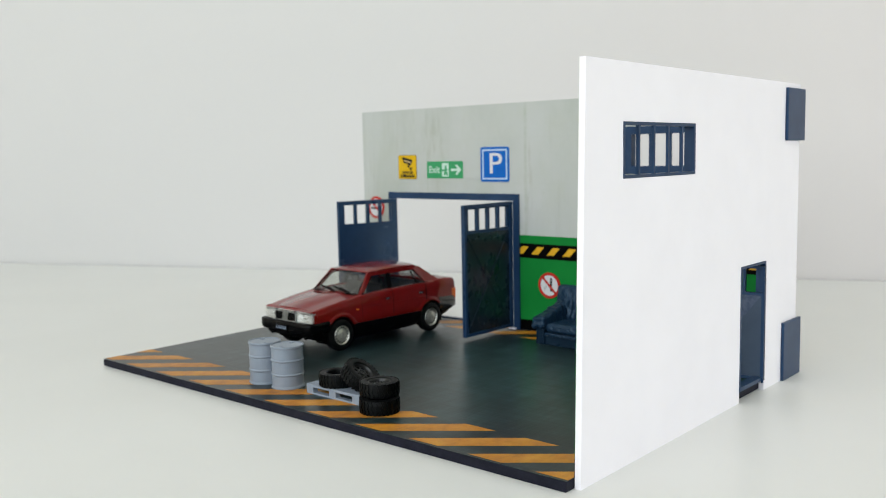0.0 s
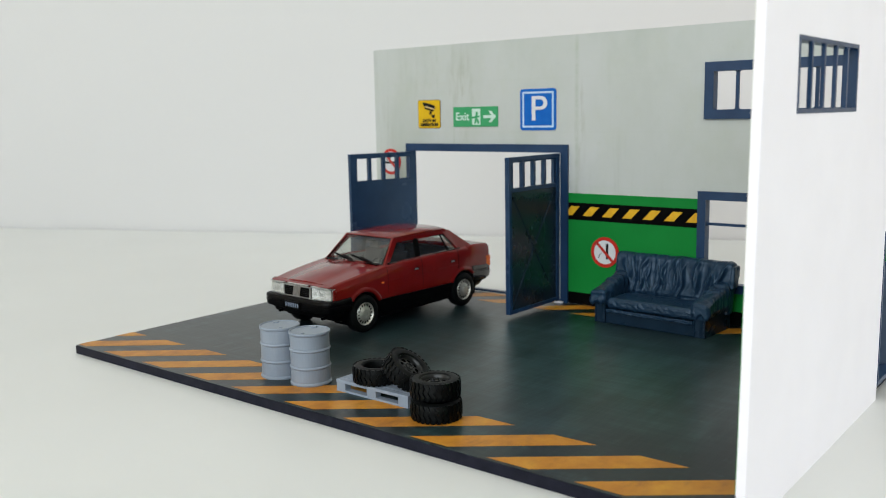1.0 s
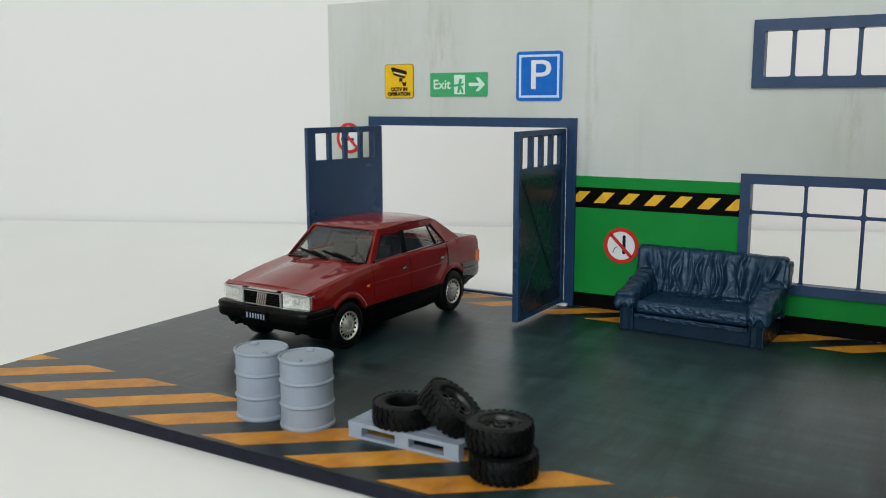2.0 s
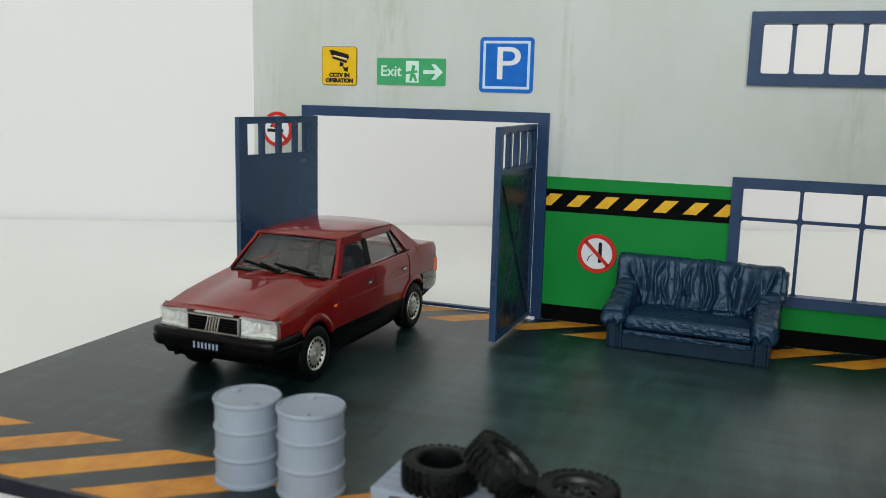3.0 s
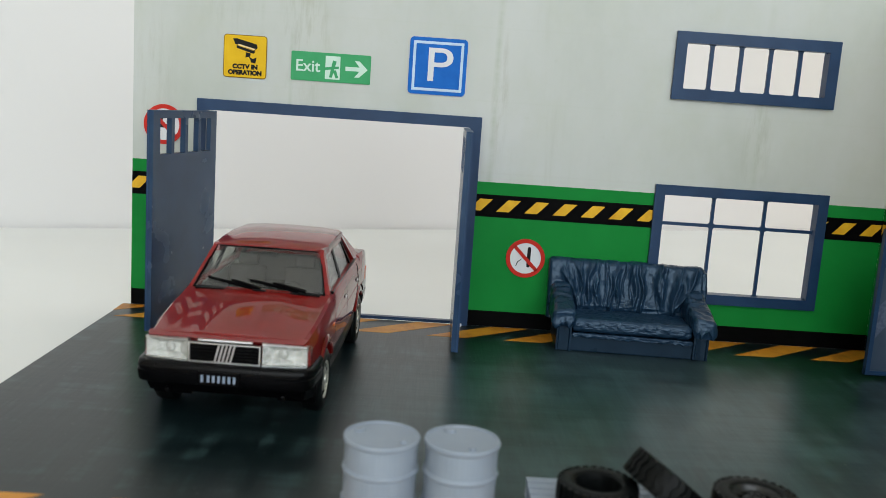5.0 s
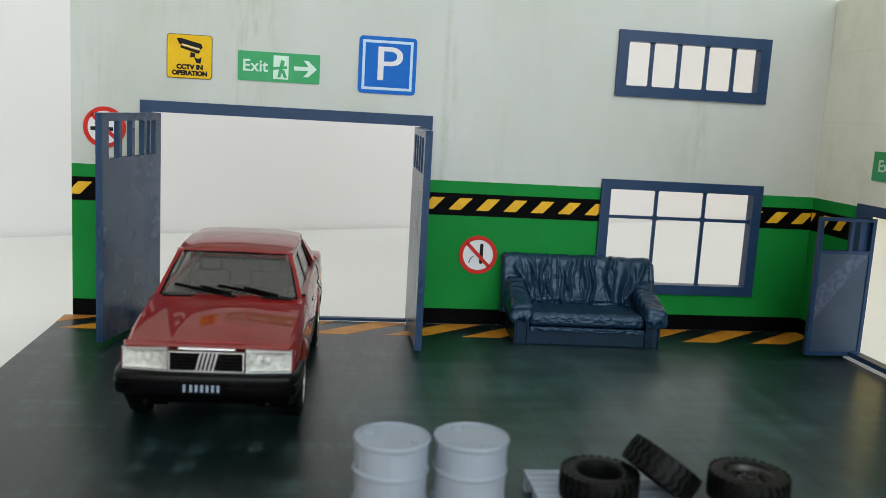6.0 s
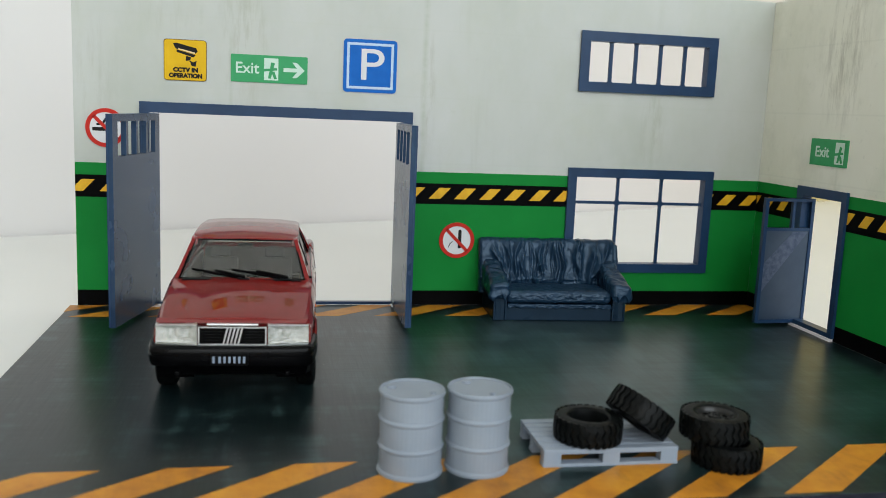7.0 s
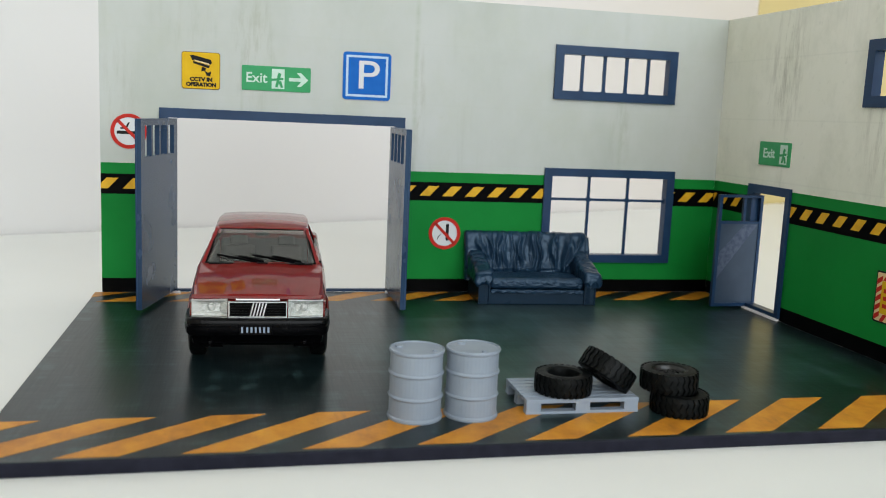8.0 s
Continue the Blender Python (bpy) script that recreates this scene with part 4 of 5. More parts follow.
def flap_shape(p, nrm):
    q = p.copy()
    q.y += (p.z - 9) * 0.2
    return q + nrm * (0.3 * crumple(p, 41.0, 0.3) + 0.08 * crumple(p, 43.0, 1.3)) + Vector((0, 0, 1.5 * crumple(Vector((p.y, 0, 0)), 45.0, 0.5) if p.z < 17.5 else 0.0))


part("cover_flap", soft_box(22.2, 24.1, 3.6, 8.0, 14.6, 22.6, 0.7, 30, flap_shape), SOFA_BLUE, sofa, "end of the cover hanging over the side", smooth=80)


def seat_shape(p, nrm):
    q = p.copy()
    front = max(0.0, -nrm.y)
    q.z += (0.17 * crumple(p, 1.0, 0.4) + 0.12 * crumple(Vector((p.x * 0.7, p.y * 2.0, p.z)), 2.2, 1.2) + 0.06 * crumple(p, 3.3, 2.6)) * max(0.2, nrm.z)
    q.y += front * (0.22 * crumple(p, 5.0, 0.8) + 0.14 * crumple(p, 6.0, 1.7))
    q.z += 0.5 * max(0, nrm.z) * math.cos(p.x / 15) - 0.45 * max(0, nrm.z) * max(0.0, (p.y - 1.0) / 4)
    return q


part("seat_cushion", soft_box(-17.4, 17.4, -11.0, 5.4, 5.5, 9.2, 1.5, 90, seat_shape), SOFA_BLUE, sofa, smooth=80)


def hem_shape(p, nrm):
    q = p.copy()
    q.y += 0.3 * crumple(p, 9.0, 0.9) - 0.15
    q.z += (0.55 * crumple(Vector((p.x, 0, 0)), 11.0, 0.5) + 0.3 * crumple(Vector((p.x, 0, 0)), 12.0, 1.5)) * (1.0 if p.z < 5.2 else 0.35)
    return q


part("cover_hem", soft_box(-17.2, 17.2, -11.5, -10.0, 4.2, 5.5, 0.3, 80, hem_shape), SOFA_BLUE, sofa, "frayed hem of the cover", smooth=60)
part("base", boxed(-19.2, 19.2, -10.8, 8.6, 0.0, 5.0, bevel=0.3), SOFA_SMOOTH, sofa)
for s in (-1, 1):
    def arm_shape(p, nrm, s=s):
        """The cover falls over the arm: it climbs to the back, flares at the front and ends in a torn hem."""
        q = p.copy()
        t = (p.y + 13.4) / 20.0
        up = max(0.0, (p.z - 8.2) / 4.6)
        front = max(0.0, 1.0 - t / 0.32)
        outside = max(0.0, (s * p.x - 19.6) / 3.4)
        q.z += 5.6 * max(0.0, t - 0.12) ** 1.25 * up
        q.z -= 0.9 * front * up * (0.4 + outside)
        q.x += s * outside * (0.5 * front + 0.3)
        # pleats that run across the arm where it climbs, and soft dents
        pleat = math.sin(p.y * 2.1 + 2.6 * crumple(p, 7 + s, 0.25)) * max(0.0, min(1.0, (t - 0.2) * 3)) * 0.22
        sharp = 1 - 2.2 * abs(noise.noise(Vector((p.x * 0.22 + 9 * s, p.y * 0.42 + p.x * 0.12, p.z * 0.2))))
        q += nrm * (0.3 * crumple(p, 20 + s, 0.22) + 0.04 * crumple(p, 25 + s, 0.9) + 0.24 * sharp + 0.7 * pleat * max(0.2, up))
        if p.z < 10.4:
            # the hem hangs free and is torn into points
            along = s * p.x * 1.2 if nrm.y < -0.5 else p.y
            low = (10.4 - p.z) / 2.6
            saw = abs((along * 0.31 + 0.37 * s + 0.3 * crumple(Vector((along, 0, 0)), 33 + s, 0.4)) % 1.0 * 2 - 1)
            q.z += low * (1.9 * (saw - 0.62) + 0.7 * crumple(Vector((along, 0, 0)), 30 + s, 0.5))
            q.z -= 1.0 * low * max(0.0, front - 0.25) * outside
            q.x += s * outside * low * (0.35 + 0.5 * front)
            q.y -= 0.5 * low * front * (1.0 if nrm.y < -0.3 else 0.4)
        return q

    part("armrest", soft_box(*sorted((s * 16.9, s * 22.6)), -12.9, 6.6, 7.8, 12.8, 1.3, 90, arm_shape), SOFA_BLUE, sofa, "drooping padded arm under a torn cover", smooth=80)
    part("arm_panel", boxed(*sorted((s * 17.6, s * 21.7)), -10.9, 8.6, 0.0, 9.6, bevel=0.35), SOFA_SMOOTH, sofa)
    stile = bmesh.new()
    # front stile: a shallow hollow between two raised edges
    across = [(17.5, -10.8), (17.5, -11.65), (17.95, -11.7), (18.25, -11.35), (19.6, -11.2), (21.0, -11.35), (21.3, -11.7), (21.75, -11.65), (21.75, -10.8)]
    ends = [[stile.verts.new((s * x, y, z)) for x, y in across] for z in (0.15, 9.2)]
    for i in range(len(across)):
        j = (i + 1) % len(across)
        stile.faces.new((ends[0][i], ends[0][j], ends[1][j], ends[1][i]))
    stile.faces.new(ends[0])
    stile.faces.new(ends[1])
    part("arm_stile", stile, SOFA_SMOOTH, sofa)


# ---- the car: a model saloon about ten centimetres long, nose towards the open front ----
CAR_X, CAR_Y, CAR_TURN = -180.2, -53.5, -2.5
AXLE_F, AXLE_R, TRACK = -29.2, 26.2, 16.2
CAR_SIZE = Matrix.Diagonal((0.975, 1.0, 1.0, 1.0))
# where the stations of the drawing lie along the model
STATIONS = ((-50.3, -46.9), (-47.3, -43.6), (-29.4, -28.7), (-17.4, -17.7), (-2.2, -8.9), (27.0, 20.4), (32.2, 26.0), (50.0, 42.7), (52.3, 45.2))
car = thing("model_car", "dark red four-door model saloon with black bumpers", "car", CAR_X, CAR_Y, 0.0, CAR_TURN)
car.matrix_world = car.matrix_world @ CAR_SIZE


def station(y):
    for (a, p), (b, q) in zip(STATIONS, STATIONS[1:]):
        if y <= b or b == STATIONS[-1][0]:
            return p + (y - a) * (q - p) / (b - a)


def panel(name, bm, mat, parent=None, label="", smooth=False, m=None):
    """A part of the car whose drawing is laid out along the stations."""
    if m is None:
        for v in bm.verts:
            v.co.y = station(v.co.y)
    else:
        at = m.translation
        m = Matrix.Translation((0, station(at.y / MM) * MM - at.y, 0)) @ m
    return part(name, bm, mat, parent, label, smooth, m)


def loft(bm, sections):
    """Closed solid through half sections of (x, z) at each y, mirrored."""
    rings = []
    for y, half in sections:
        ring = [(x, y, z) for x, z in half] + [(-x, y, z) for x, z in reversed(half) if x > 1e-6]
        rings.append([bm.verts.new(p) for p in ring])
    n = len(rings[0])
    for a, b in zip(rings, rings[1:]):
        for i in range(n):
            j = (i + 1) % n
            bm.faces.new((a[i], a[j], b[j], b[i]))
    bm.faces.new(rings[0])
    bm.faces.new(rings[-1])
    return bm


def cut(ob, cutters):
    """Takes cylinders (y, z, radius, x0, x1) out of a mesh object."""
    bm = bmesh.new()
    for y, z, r, x0, x1 in cutters:
        g = bmesh.new()
        lathe(g, [(r, x0), (r, x1)], 40, axis="x")
        bmesh.ops.translate(g, verts=g.verts, vec=(0, y, z))
        data = bpy.data.meshes.new("cut")
        g.to_mesh(data)
        g.free()
        bm.from_mesh(data)
        bpy.data.meshes.remove(data)
    bmesh.ops.recalc_face_normals(bm, faces=bm.faces)
    bmesh.ops.scale(bm, vec=(MM, MM, MM), verts=bm.verts)
    data = bpy.data.meshes.new("cut")
    bm.to_mesh(data)
    bm.free()
    tool = new("cut", data)
    tool.matrix_world = pose(CAR_X * MM, CAR_Y * MM, 0, 0, 0, CAR_TURN) @ CAR_SIZE
    mod = ob.modifiers.new("cut", "BOOLEAN")
    mod.operation, mod.solver, mod.object = "DIFFERENCE", "EXACT", tool
    bpy.context.view_layer.update()
    made = bpy.data.meshes.new_from_object(ob.evaluated_get(bpy.context.evaluated_depsgraph_get()))
    ob.modifiers.clear()
    old, ob.data = ob.data, made
    made.name = ob.name
    bpy.data.meshes.remove(old)
    bpy.data.objects.remove(tool)
    bpy.data.meshes.remove(data)
    return ob


def upper(hw, z0, zs, zc, open_top=False, k=1.0):
    """Half section of the painted body: sill line z0, shoulder zs, crown zc."""
    out = [(0.0, z0), (hw - 1.2, z0), (hw - 0.25, z0 + 0.05), (hw, z0 + 1.6), (hw + 0.05, z0 + 3.9), (hw - 0.02, z0 + 4.3), (hw - 0.05, (z0 + zs) / 2 + 2.0), (hw - 0.5 * k, zs - 1.6 * k), (hw - 1.05 * k, zs - 0.5 * k), (hw - 1.7 * k, zs)]
    if open_top:
        out += [(hw - 2.6, zs), (hw - 2.9, zs - 0.6), (hw - 3.1, 13.5), (0.0, 13.4)]
    else:
        out += [(hw * 0.66, zs + (zc - zs) * 0.42), (hw * 0.445, zs + (zc - zs) * 0.52), (hw * 0.41, zs + (zc - zs) * 0.95), (0.0, zc)]
    return out


SILL = 10.8
rows = [(-46.6, 16.9, 12.0, 18.3, 18.6), (-46.5, 17.2, SILL, 18.85, 19.3), (-38.0, 17.9, SILL, 20.2, 20.9), (-28.0, 18.2, SILL, 21.5, 22.2), (-19.0, 18.35, SILL, 22.6, 23.1), (-16.6, 18.4, SILL, 22.8, 23.2)]
secs = [(y, upper(hw, z0, zs, zc)) for y, hw, z0, zs, zc in rows]
for y, hw, zs in ((-16.4, 18.4, 22.85), (0.0, 18.4, 23.3), (16.0, 18.4, 23.7), (36.2, 18.2, 24.1)):
    secs.append((y, upper(hw, SILL, zs, zs, True)))
for y, hw, z0, zs, zc in ((36.4, 18.2, SILL, 24.4, 24.6), (40.5, 18.2, SILL, 24.45, 24.75), (46.0, 18.1, SILL, 24.25, 24.55), (49.6, 18.0, SILL + 0.3, 23.9, 24.2), (50.5, 17.9, 10.9, 23.2, 23.4), (50.9, 17.6, 11.2, 17.5, 17.7)):
    secs.append((y, upper(hw, z0, zs, zc, False, 1.0 if y < 37 else 0.6)))
body = panel("body", loft(bmesh.new(), secs), CAR_RED, car)
ARCH = [(AXLE_F, 6.9, 8.15, a, b) for a, b in ((10.5, 24), (-24, -10.5))] + [(AXLE_R, 6.9, 8.0, a, b) for a, b in ((10.5, 24), (-24, -10.5))]
cut(body, ARCH)
body.data.materials.clear()
body.data.materials.append(CAR_RED)
for p in body.data.polygons:
    p.use_smooth, p.material_index = True, 0
body.data.set_sharp_from_angle(angle=radians(25))


def lower(hw, z0):
    return [(0.0, z0), (hw - 4.5, z0), (hw - 2.2, z0 + 0.5), (hw - 1.0, z0 + 2.0), (hw - 0.15, SILL - 1.8), (hw - 0.15, SILL - 0.02), (0.0, SILL - 0.02)]


secs = [(y, lower(hw, z0)) for y, hw, z0 in ((-47.2, 16.2, 8.6), (-45.0, 17.2, 6.4), (-38.0, 17.9, 4.2), (-20.0, 18.3, 3.3), (0.0, 18.4, 3.3), (20.0, 18.3, 3.5), (38.0, 18.0, 4.6), (47.0, 17.4, 6.4), (49.6, 17.0, 7.4))]
under = panel("lower_body", loft(bmesh.new(), secs), CAR_BLACK, car, "black sills and underbody")
cut(under, ARCH)
under.data.materials.clear()
under.data.materials.append(CAR_BLACK)
for p in under.data.polygons:
    p.material_index = 0

for y in (AXLE_F, AXLE_R):
    for s in (-1, 1):
        bm = bmesh.new()
        lathe(bm, [(7.85, 9.5 * s), (7.85, 17.6 * s), (7.95, 17.6 * s), (7.95, 9.4 * s), (0.1, 9.4 * s), (0.1, 9.5 * s)], 32, axis="x", closed=True)
        bmesh.ops.translate(bm, verts=bm.verts, vec=(0, y, 6.9))
        bmesh.ops.delete(bm, geom=[v for v in bm.verts if v.co.z < 3.2], context="VERTS")
        part("wheel_housing", bm, CAR_BLACK, car)
        # painted lip round the arch
        bm = bmesh.new()
        r, rings = (8.35 if y < 0 else 8.2), []
        first, last = (27, 137) if y < 0 else (44, 153)
        for i in range(25):
            a = radians(first + (last - first) * i / 24)
            c, sn = math.cos(a), math.sin(a)
            rings.append([bm.verts.new((s * x, y + rr * c, 6.9 + rr * sn)) for rr, x in ((r - 0.25, 17.7), (r - 0.3, 18.5), (r + 0.15, 18.75), (r + 0.7, 18.65), (r + 1.4, 18.2))])
        for a, b in zip(rings, rings[1:]):
            for i in range(5):
                j = (i + 1) % 5
                bm.faces.new((a[i], a[j], b[j], b[i]))
        bm.faces.new(rings[0])
        bm.faces.new(rings[-1])
        part("arch_lip", bm, CAR_RED, car, smooth=50)

# wheels
for y in (AXLE_F, AXLE_R):
    for s in (-1, 1):
        w = part("wheel", lathe(bmesh.new(), [(4.1, -2.0), (4.8, -2.3), (6.0, -2.25), (6.7, -1.8), (6.9, -1.2), (6.9, 1.2), (6.7, 1.8), (6.0, 2.25), (4.8, 2.35), (4.1, 2.05)], 48, axis="x", closed=True), RUBBER, car, "black tyre on a silver rim", smooth=35,
                 m=pose(s * TRACK * MM, y * MM, 6.9 * MM, 0, 0, 0 if s > 0 else 180))
        part("rim", lathe(bmesh.new(), [(4.15, -1.5), (4.25, 1.95), (4.05, 2.25), (3.8, 2.0), (3.5, 1.55), (2.4, 1.95), (1.6, 2.2), (1.45, 1.85), (1.1, 1.85), (1.0, 2.4), (0.02, 2.5)], 48, axis="x"), ALLOY, w, "silver painted rim", smooth=30)
        for i in range(16):
            a = 2 * math.pi * i / 16
            c, sn = math.cos(a), math.sin(a)
            ends = []
            for x in (1.4, 1.9):
                ends.append([(x, c * rr - sn * hw, sn * rr + c * hw) for rr, hw in ((2.75, 0.16), (3.6, 0.26), (3.6, -0.26), (2.75, -0.16))])
            part("rim_slot", hexa(bmesh.new(), *ends), CAR_BLACK, w)

# bumpers
for name, sg, y0 in (("front_bumper", -1, -50.4), ("rear_bumper", 1, 52.0)):
    bm = bmesh.new()
    plan = [(0.0, y0), (8.0, y0 - sg * 0.1), (13.6, y0 - sg * 0.25), (16.1, y0 - sg * 0.5), (17.3, y0 - sg * 1.1), (17.9, y0 - sg * 2.8), (18.2, y0 - sg * 6.0), (18.4, sg * 38.2)]
    prof = [(-0.9, 9.5), (-0.2, 9.3), (0.25, 9.8), (0.45, 11.1), (0.5, 11.7), (0.2, 11.9), (0.2, 12.2), (0.42, 12.4), (0.38, 13.2), (0.05, 13.65), (-0.5, 13.8), (-2.0, 13.8), (-2.0, 9.6)]
    rings = []
    pts = [(-x, y) for x, y in reversed(plan[1:])] + plan
    for i, (x, y) in enumerate(pts):
        a, b = pts[max(i - 1, 0)], pts[min(i + 1, len(pts) - 1)]
        d = Vector((b[0] - a[0], b[1] - a[1])).normalized()
        nrm = Vector((d.y, -d.x)) * (1 if sg < 0 else -1)
        rings.append([bm.verts.new((x + nrm.x * o, y + nrm.y * o, z + (0.35 if abs(y) < 42 and z > 12 else 0) + (0 if sg < 0 else (z - 8.0) * 0.3))) for o, z in prof])
    for a, b in zip(rings, rings[1:]):
        for i in range(len(prof)):
            j = (i + 1) % len(prof)
            bm.faces.new((a[i], a[j], b[j], b[i]))
    bm.faces.new(rings[0])
    bm.faces.new(rings[-1])
    panel(name, bm, BUMPER if sg < 0 else BUMPER_GLOSS, car, "black plastic bumper" if sg < 0 else "shiny black plastic bumper", smooth=40)
bm = bmesh.new()
# the valance under the bumper leans back towards the wheels
hexa(bm, [(-16.9, -48.2, 9.8), (16.9, -48.2, 9.8), (16.2, -46.2, 6.5), (-16.2, -46.2, 6.5)], [(-17.6, -39.0, 9.8), (17.6, -39.0, 9.8), (17.2, -39.0, 5.2), (-17.2, -39.0, 5.2)])
panel("front_valance", bm, CAR_BLACK, car, "black valance under the bumper")
for s in (-1, 1):
    panel("tow_loop", boxed(*sorted((s * 11.6, s * 12.6)), -48.4, -46.6, 6.6, 7.6, bevel=0.2), CAR_BLACK, car)

# number plate: dark with pale bars
plate_ob = panel("number_plate", boxed(-4.6, 3.6, -51.15, -50.70, 9.8, 12.5, bevel=0.1), CAR_BLACK, car, "small black number plate")
for i in range(6):
    x = -2.9 + i * 1.06
    panel("plate_bar", boxed(x + 0.1, x + 0.6, -51.22, -51.12, 10.45, 11.85), PLATE_PALE, plate_ob)
panel("plate_bar", boxed(-4.1, -3.6, -51.22, -51.12, 10.4, 11.9), PLATE_PALE, plate_ob)

# nose: grille between two broad headlamps
panel("grille", boxed(-7.3, 7.3, -49.0, -47.8, 14.1, 17.7), CAR_BLACK, car, "black slatted grille")
for i in range(5):
    z = 14.55 + i * 0.66
    panel("grille_slat", boxed(-7.0, 7.0, -49.2, -48.9, z, z + 0.28), CAR_BLACK, car)
bm = holed((-7.4, 7.4, 13.85, 17.9), [(-7.15, 7.15, 14.1, 17.65)], -49.35, -48.6, on_back)
panel("grille_frame", bm, CHROME, car, "thin bright grille frame")
for i in range(5):
    x = -1.7 + i * 0.8
    panel("grille_bar", plate([(x - 0.4, 14.2), (x - 0.05, 14.2), (x + 0.8, 17.6), (x + 0.45, 17.6)], -49.5, -49.2, on_back), CHROME, car)
panel("hood_trim", boxed(-5.6, 5.6, -49.1, -48.2, 18.1, 18.5, bevel=0.12), CHROME, car, "bright trim on the bonnet edge")
for s in (-1, 1):
    a, b = s * 7.7, s * 16.7
    bowl = bmesh.new()
    rim_f = [(a, -48.7, 14.0), (b, -47.5, 14.0), (b, -47.6, 17.8), (a, -48.6, 18.1)]
    back_f = [(a + (b - a) * u, -47.35 + 0.35 * u, v) for u, v in ((0.22, 15.0), (0.74, 15.0), (0.74, 16.8), (0.22, 16.9))]
    out_f = [(x, y + 2.6, z) for x, y, z in rim_f]
    r0, r1, r2 = ([bowl.verts.new(p) for p in ring] for ring in (rim_f, back_f, out_f))
    bowl.faces.new(r1)
    bowl.faces.new(r2)
    for i in range(4):
        j = (i + 1) % 4
        bowl.faces.new((r0[i], r0[j], r1[j], r1[i]))
        bowl.faces.new((r0[i], r0[j], r2[j], r2[i]))
    lamp = panel("headlamp", bowl, REFLECTOR, car, "broad clear headlamp")
    bm = lathe(bmesh.new(), [(1.0, -0.3), (1.0, 0.1), (0.8, 0.4), (0.4, 0.6), (0.02, 0.65)], 20)
    panel("bulb", bm, REFLECTOR, lamp, smooth=40, m=pose((a + (b - a) * 0.45) * MM, -47.2 * MM, 16.0 * MM, 90, 0, 0))
    lens = bmesh.new()
    # the lens is moulded in upright flutes
    flutes = []
    for i in range(49):
        u = i / 48
        flutes.append((a + (b - a) * u, -49.2 + 1.2 * u - 0.13 * abs(math.sin(math.pi * 8 * u)), 18.2 - 0.3 * u))
    rim_x = [(x, y, z) for x, y, z in flutes] + [(x, -48.85 + 1.2 * (x - a) / (b - a), z) for x, y, z in reversed(flutes)]
    hexa(lens, [(x, y, 13.85) for x, y, z in rim_x], rim_x)
    panel("lens", lens, LENS, lamp)
    rim = bmesh.new()
    for (p, q) in ((((a, -49.4, 13.65), (b, -48.1, 13.65))), (((a, -49.2, 18.15), (b, -48.2, 17.9)))):
        hexa(rim, [(p[0], p[1], p[2]), (p[0], p[1] + 1.0, p[2]), (p[0], p[1] + 1.0, p[2] + 0.3), (p[0], p[1], p[2] + 0.3)], [(q[0], q[1], q[2]), (q[0], q[1] + 1.0, q[2]), (q[0], q[1] + 1.0, q[2] + 0.3), (q[0], q[1], q[2] + 0.3)])
    panel("lamp_rim", rim, CHROME, lamp)
    panel("turn_signal", boxed(*sorted((s * 16.75, s * 17.4)), -47.4, -44.9, 14.0, 17.6, bevel=0.2), LENS, car)

bm = bmesh.new()
hexa(bm, [(-16.3, -47.6, 17.95), (16.3, -47.6, 17.95), (16.9, -46.0, 18.5), (-16.9, -46.0, 18.5)], [(-15.9, -48.3, 18.45), (15.9, -48.3, 18.45), (16.6, -46.0, 19.05), (-16.6, -46.0, 19.05)])
panel("bonnet_edge", bm, CAR_RED, car, smooth=30)
panel("scuttle", boxed(-14.6, 14.6, -19.2, -16.0, 22.3, 23.1, bevel=0.2), CAR_BLACK, car, "black scuttle below the windscreen")

# cabin frame
roof_rows = [(-2.5, 12.7, 31.5, 31.8), (-1.0, 13.1, 31.8, 32.4), (6.0, 13.4, 32.2, 33.1), (15.0, 13.4, 32.5, 33.4), (26.5, 13.1, 32.2, 33.1), (29.6, 12.4, 30.9, 31.8)]
secs = []
for y, hw, ze, zc in roof_rows:
    t = 0.25 if y < 0 else 0.9
    secs.append((y, [(0.0, zc - t), (hw - 1.2, ze - t * 0.7), (hw, ze - min(0.5, t)), (hw + 0.2, ze - 0.1), (hw - 0.6, ze + 0.3), (hw * 0.6, ze + (zc - ze) * 0.8), (0.0, zc)]))
panel("roof", loft(bmesh.new(), secs), CAR_RED, car, smooth=40)
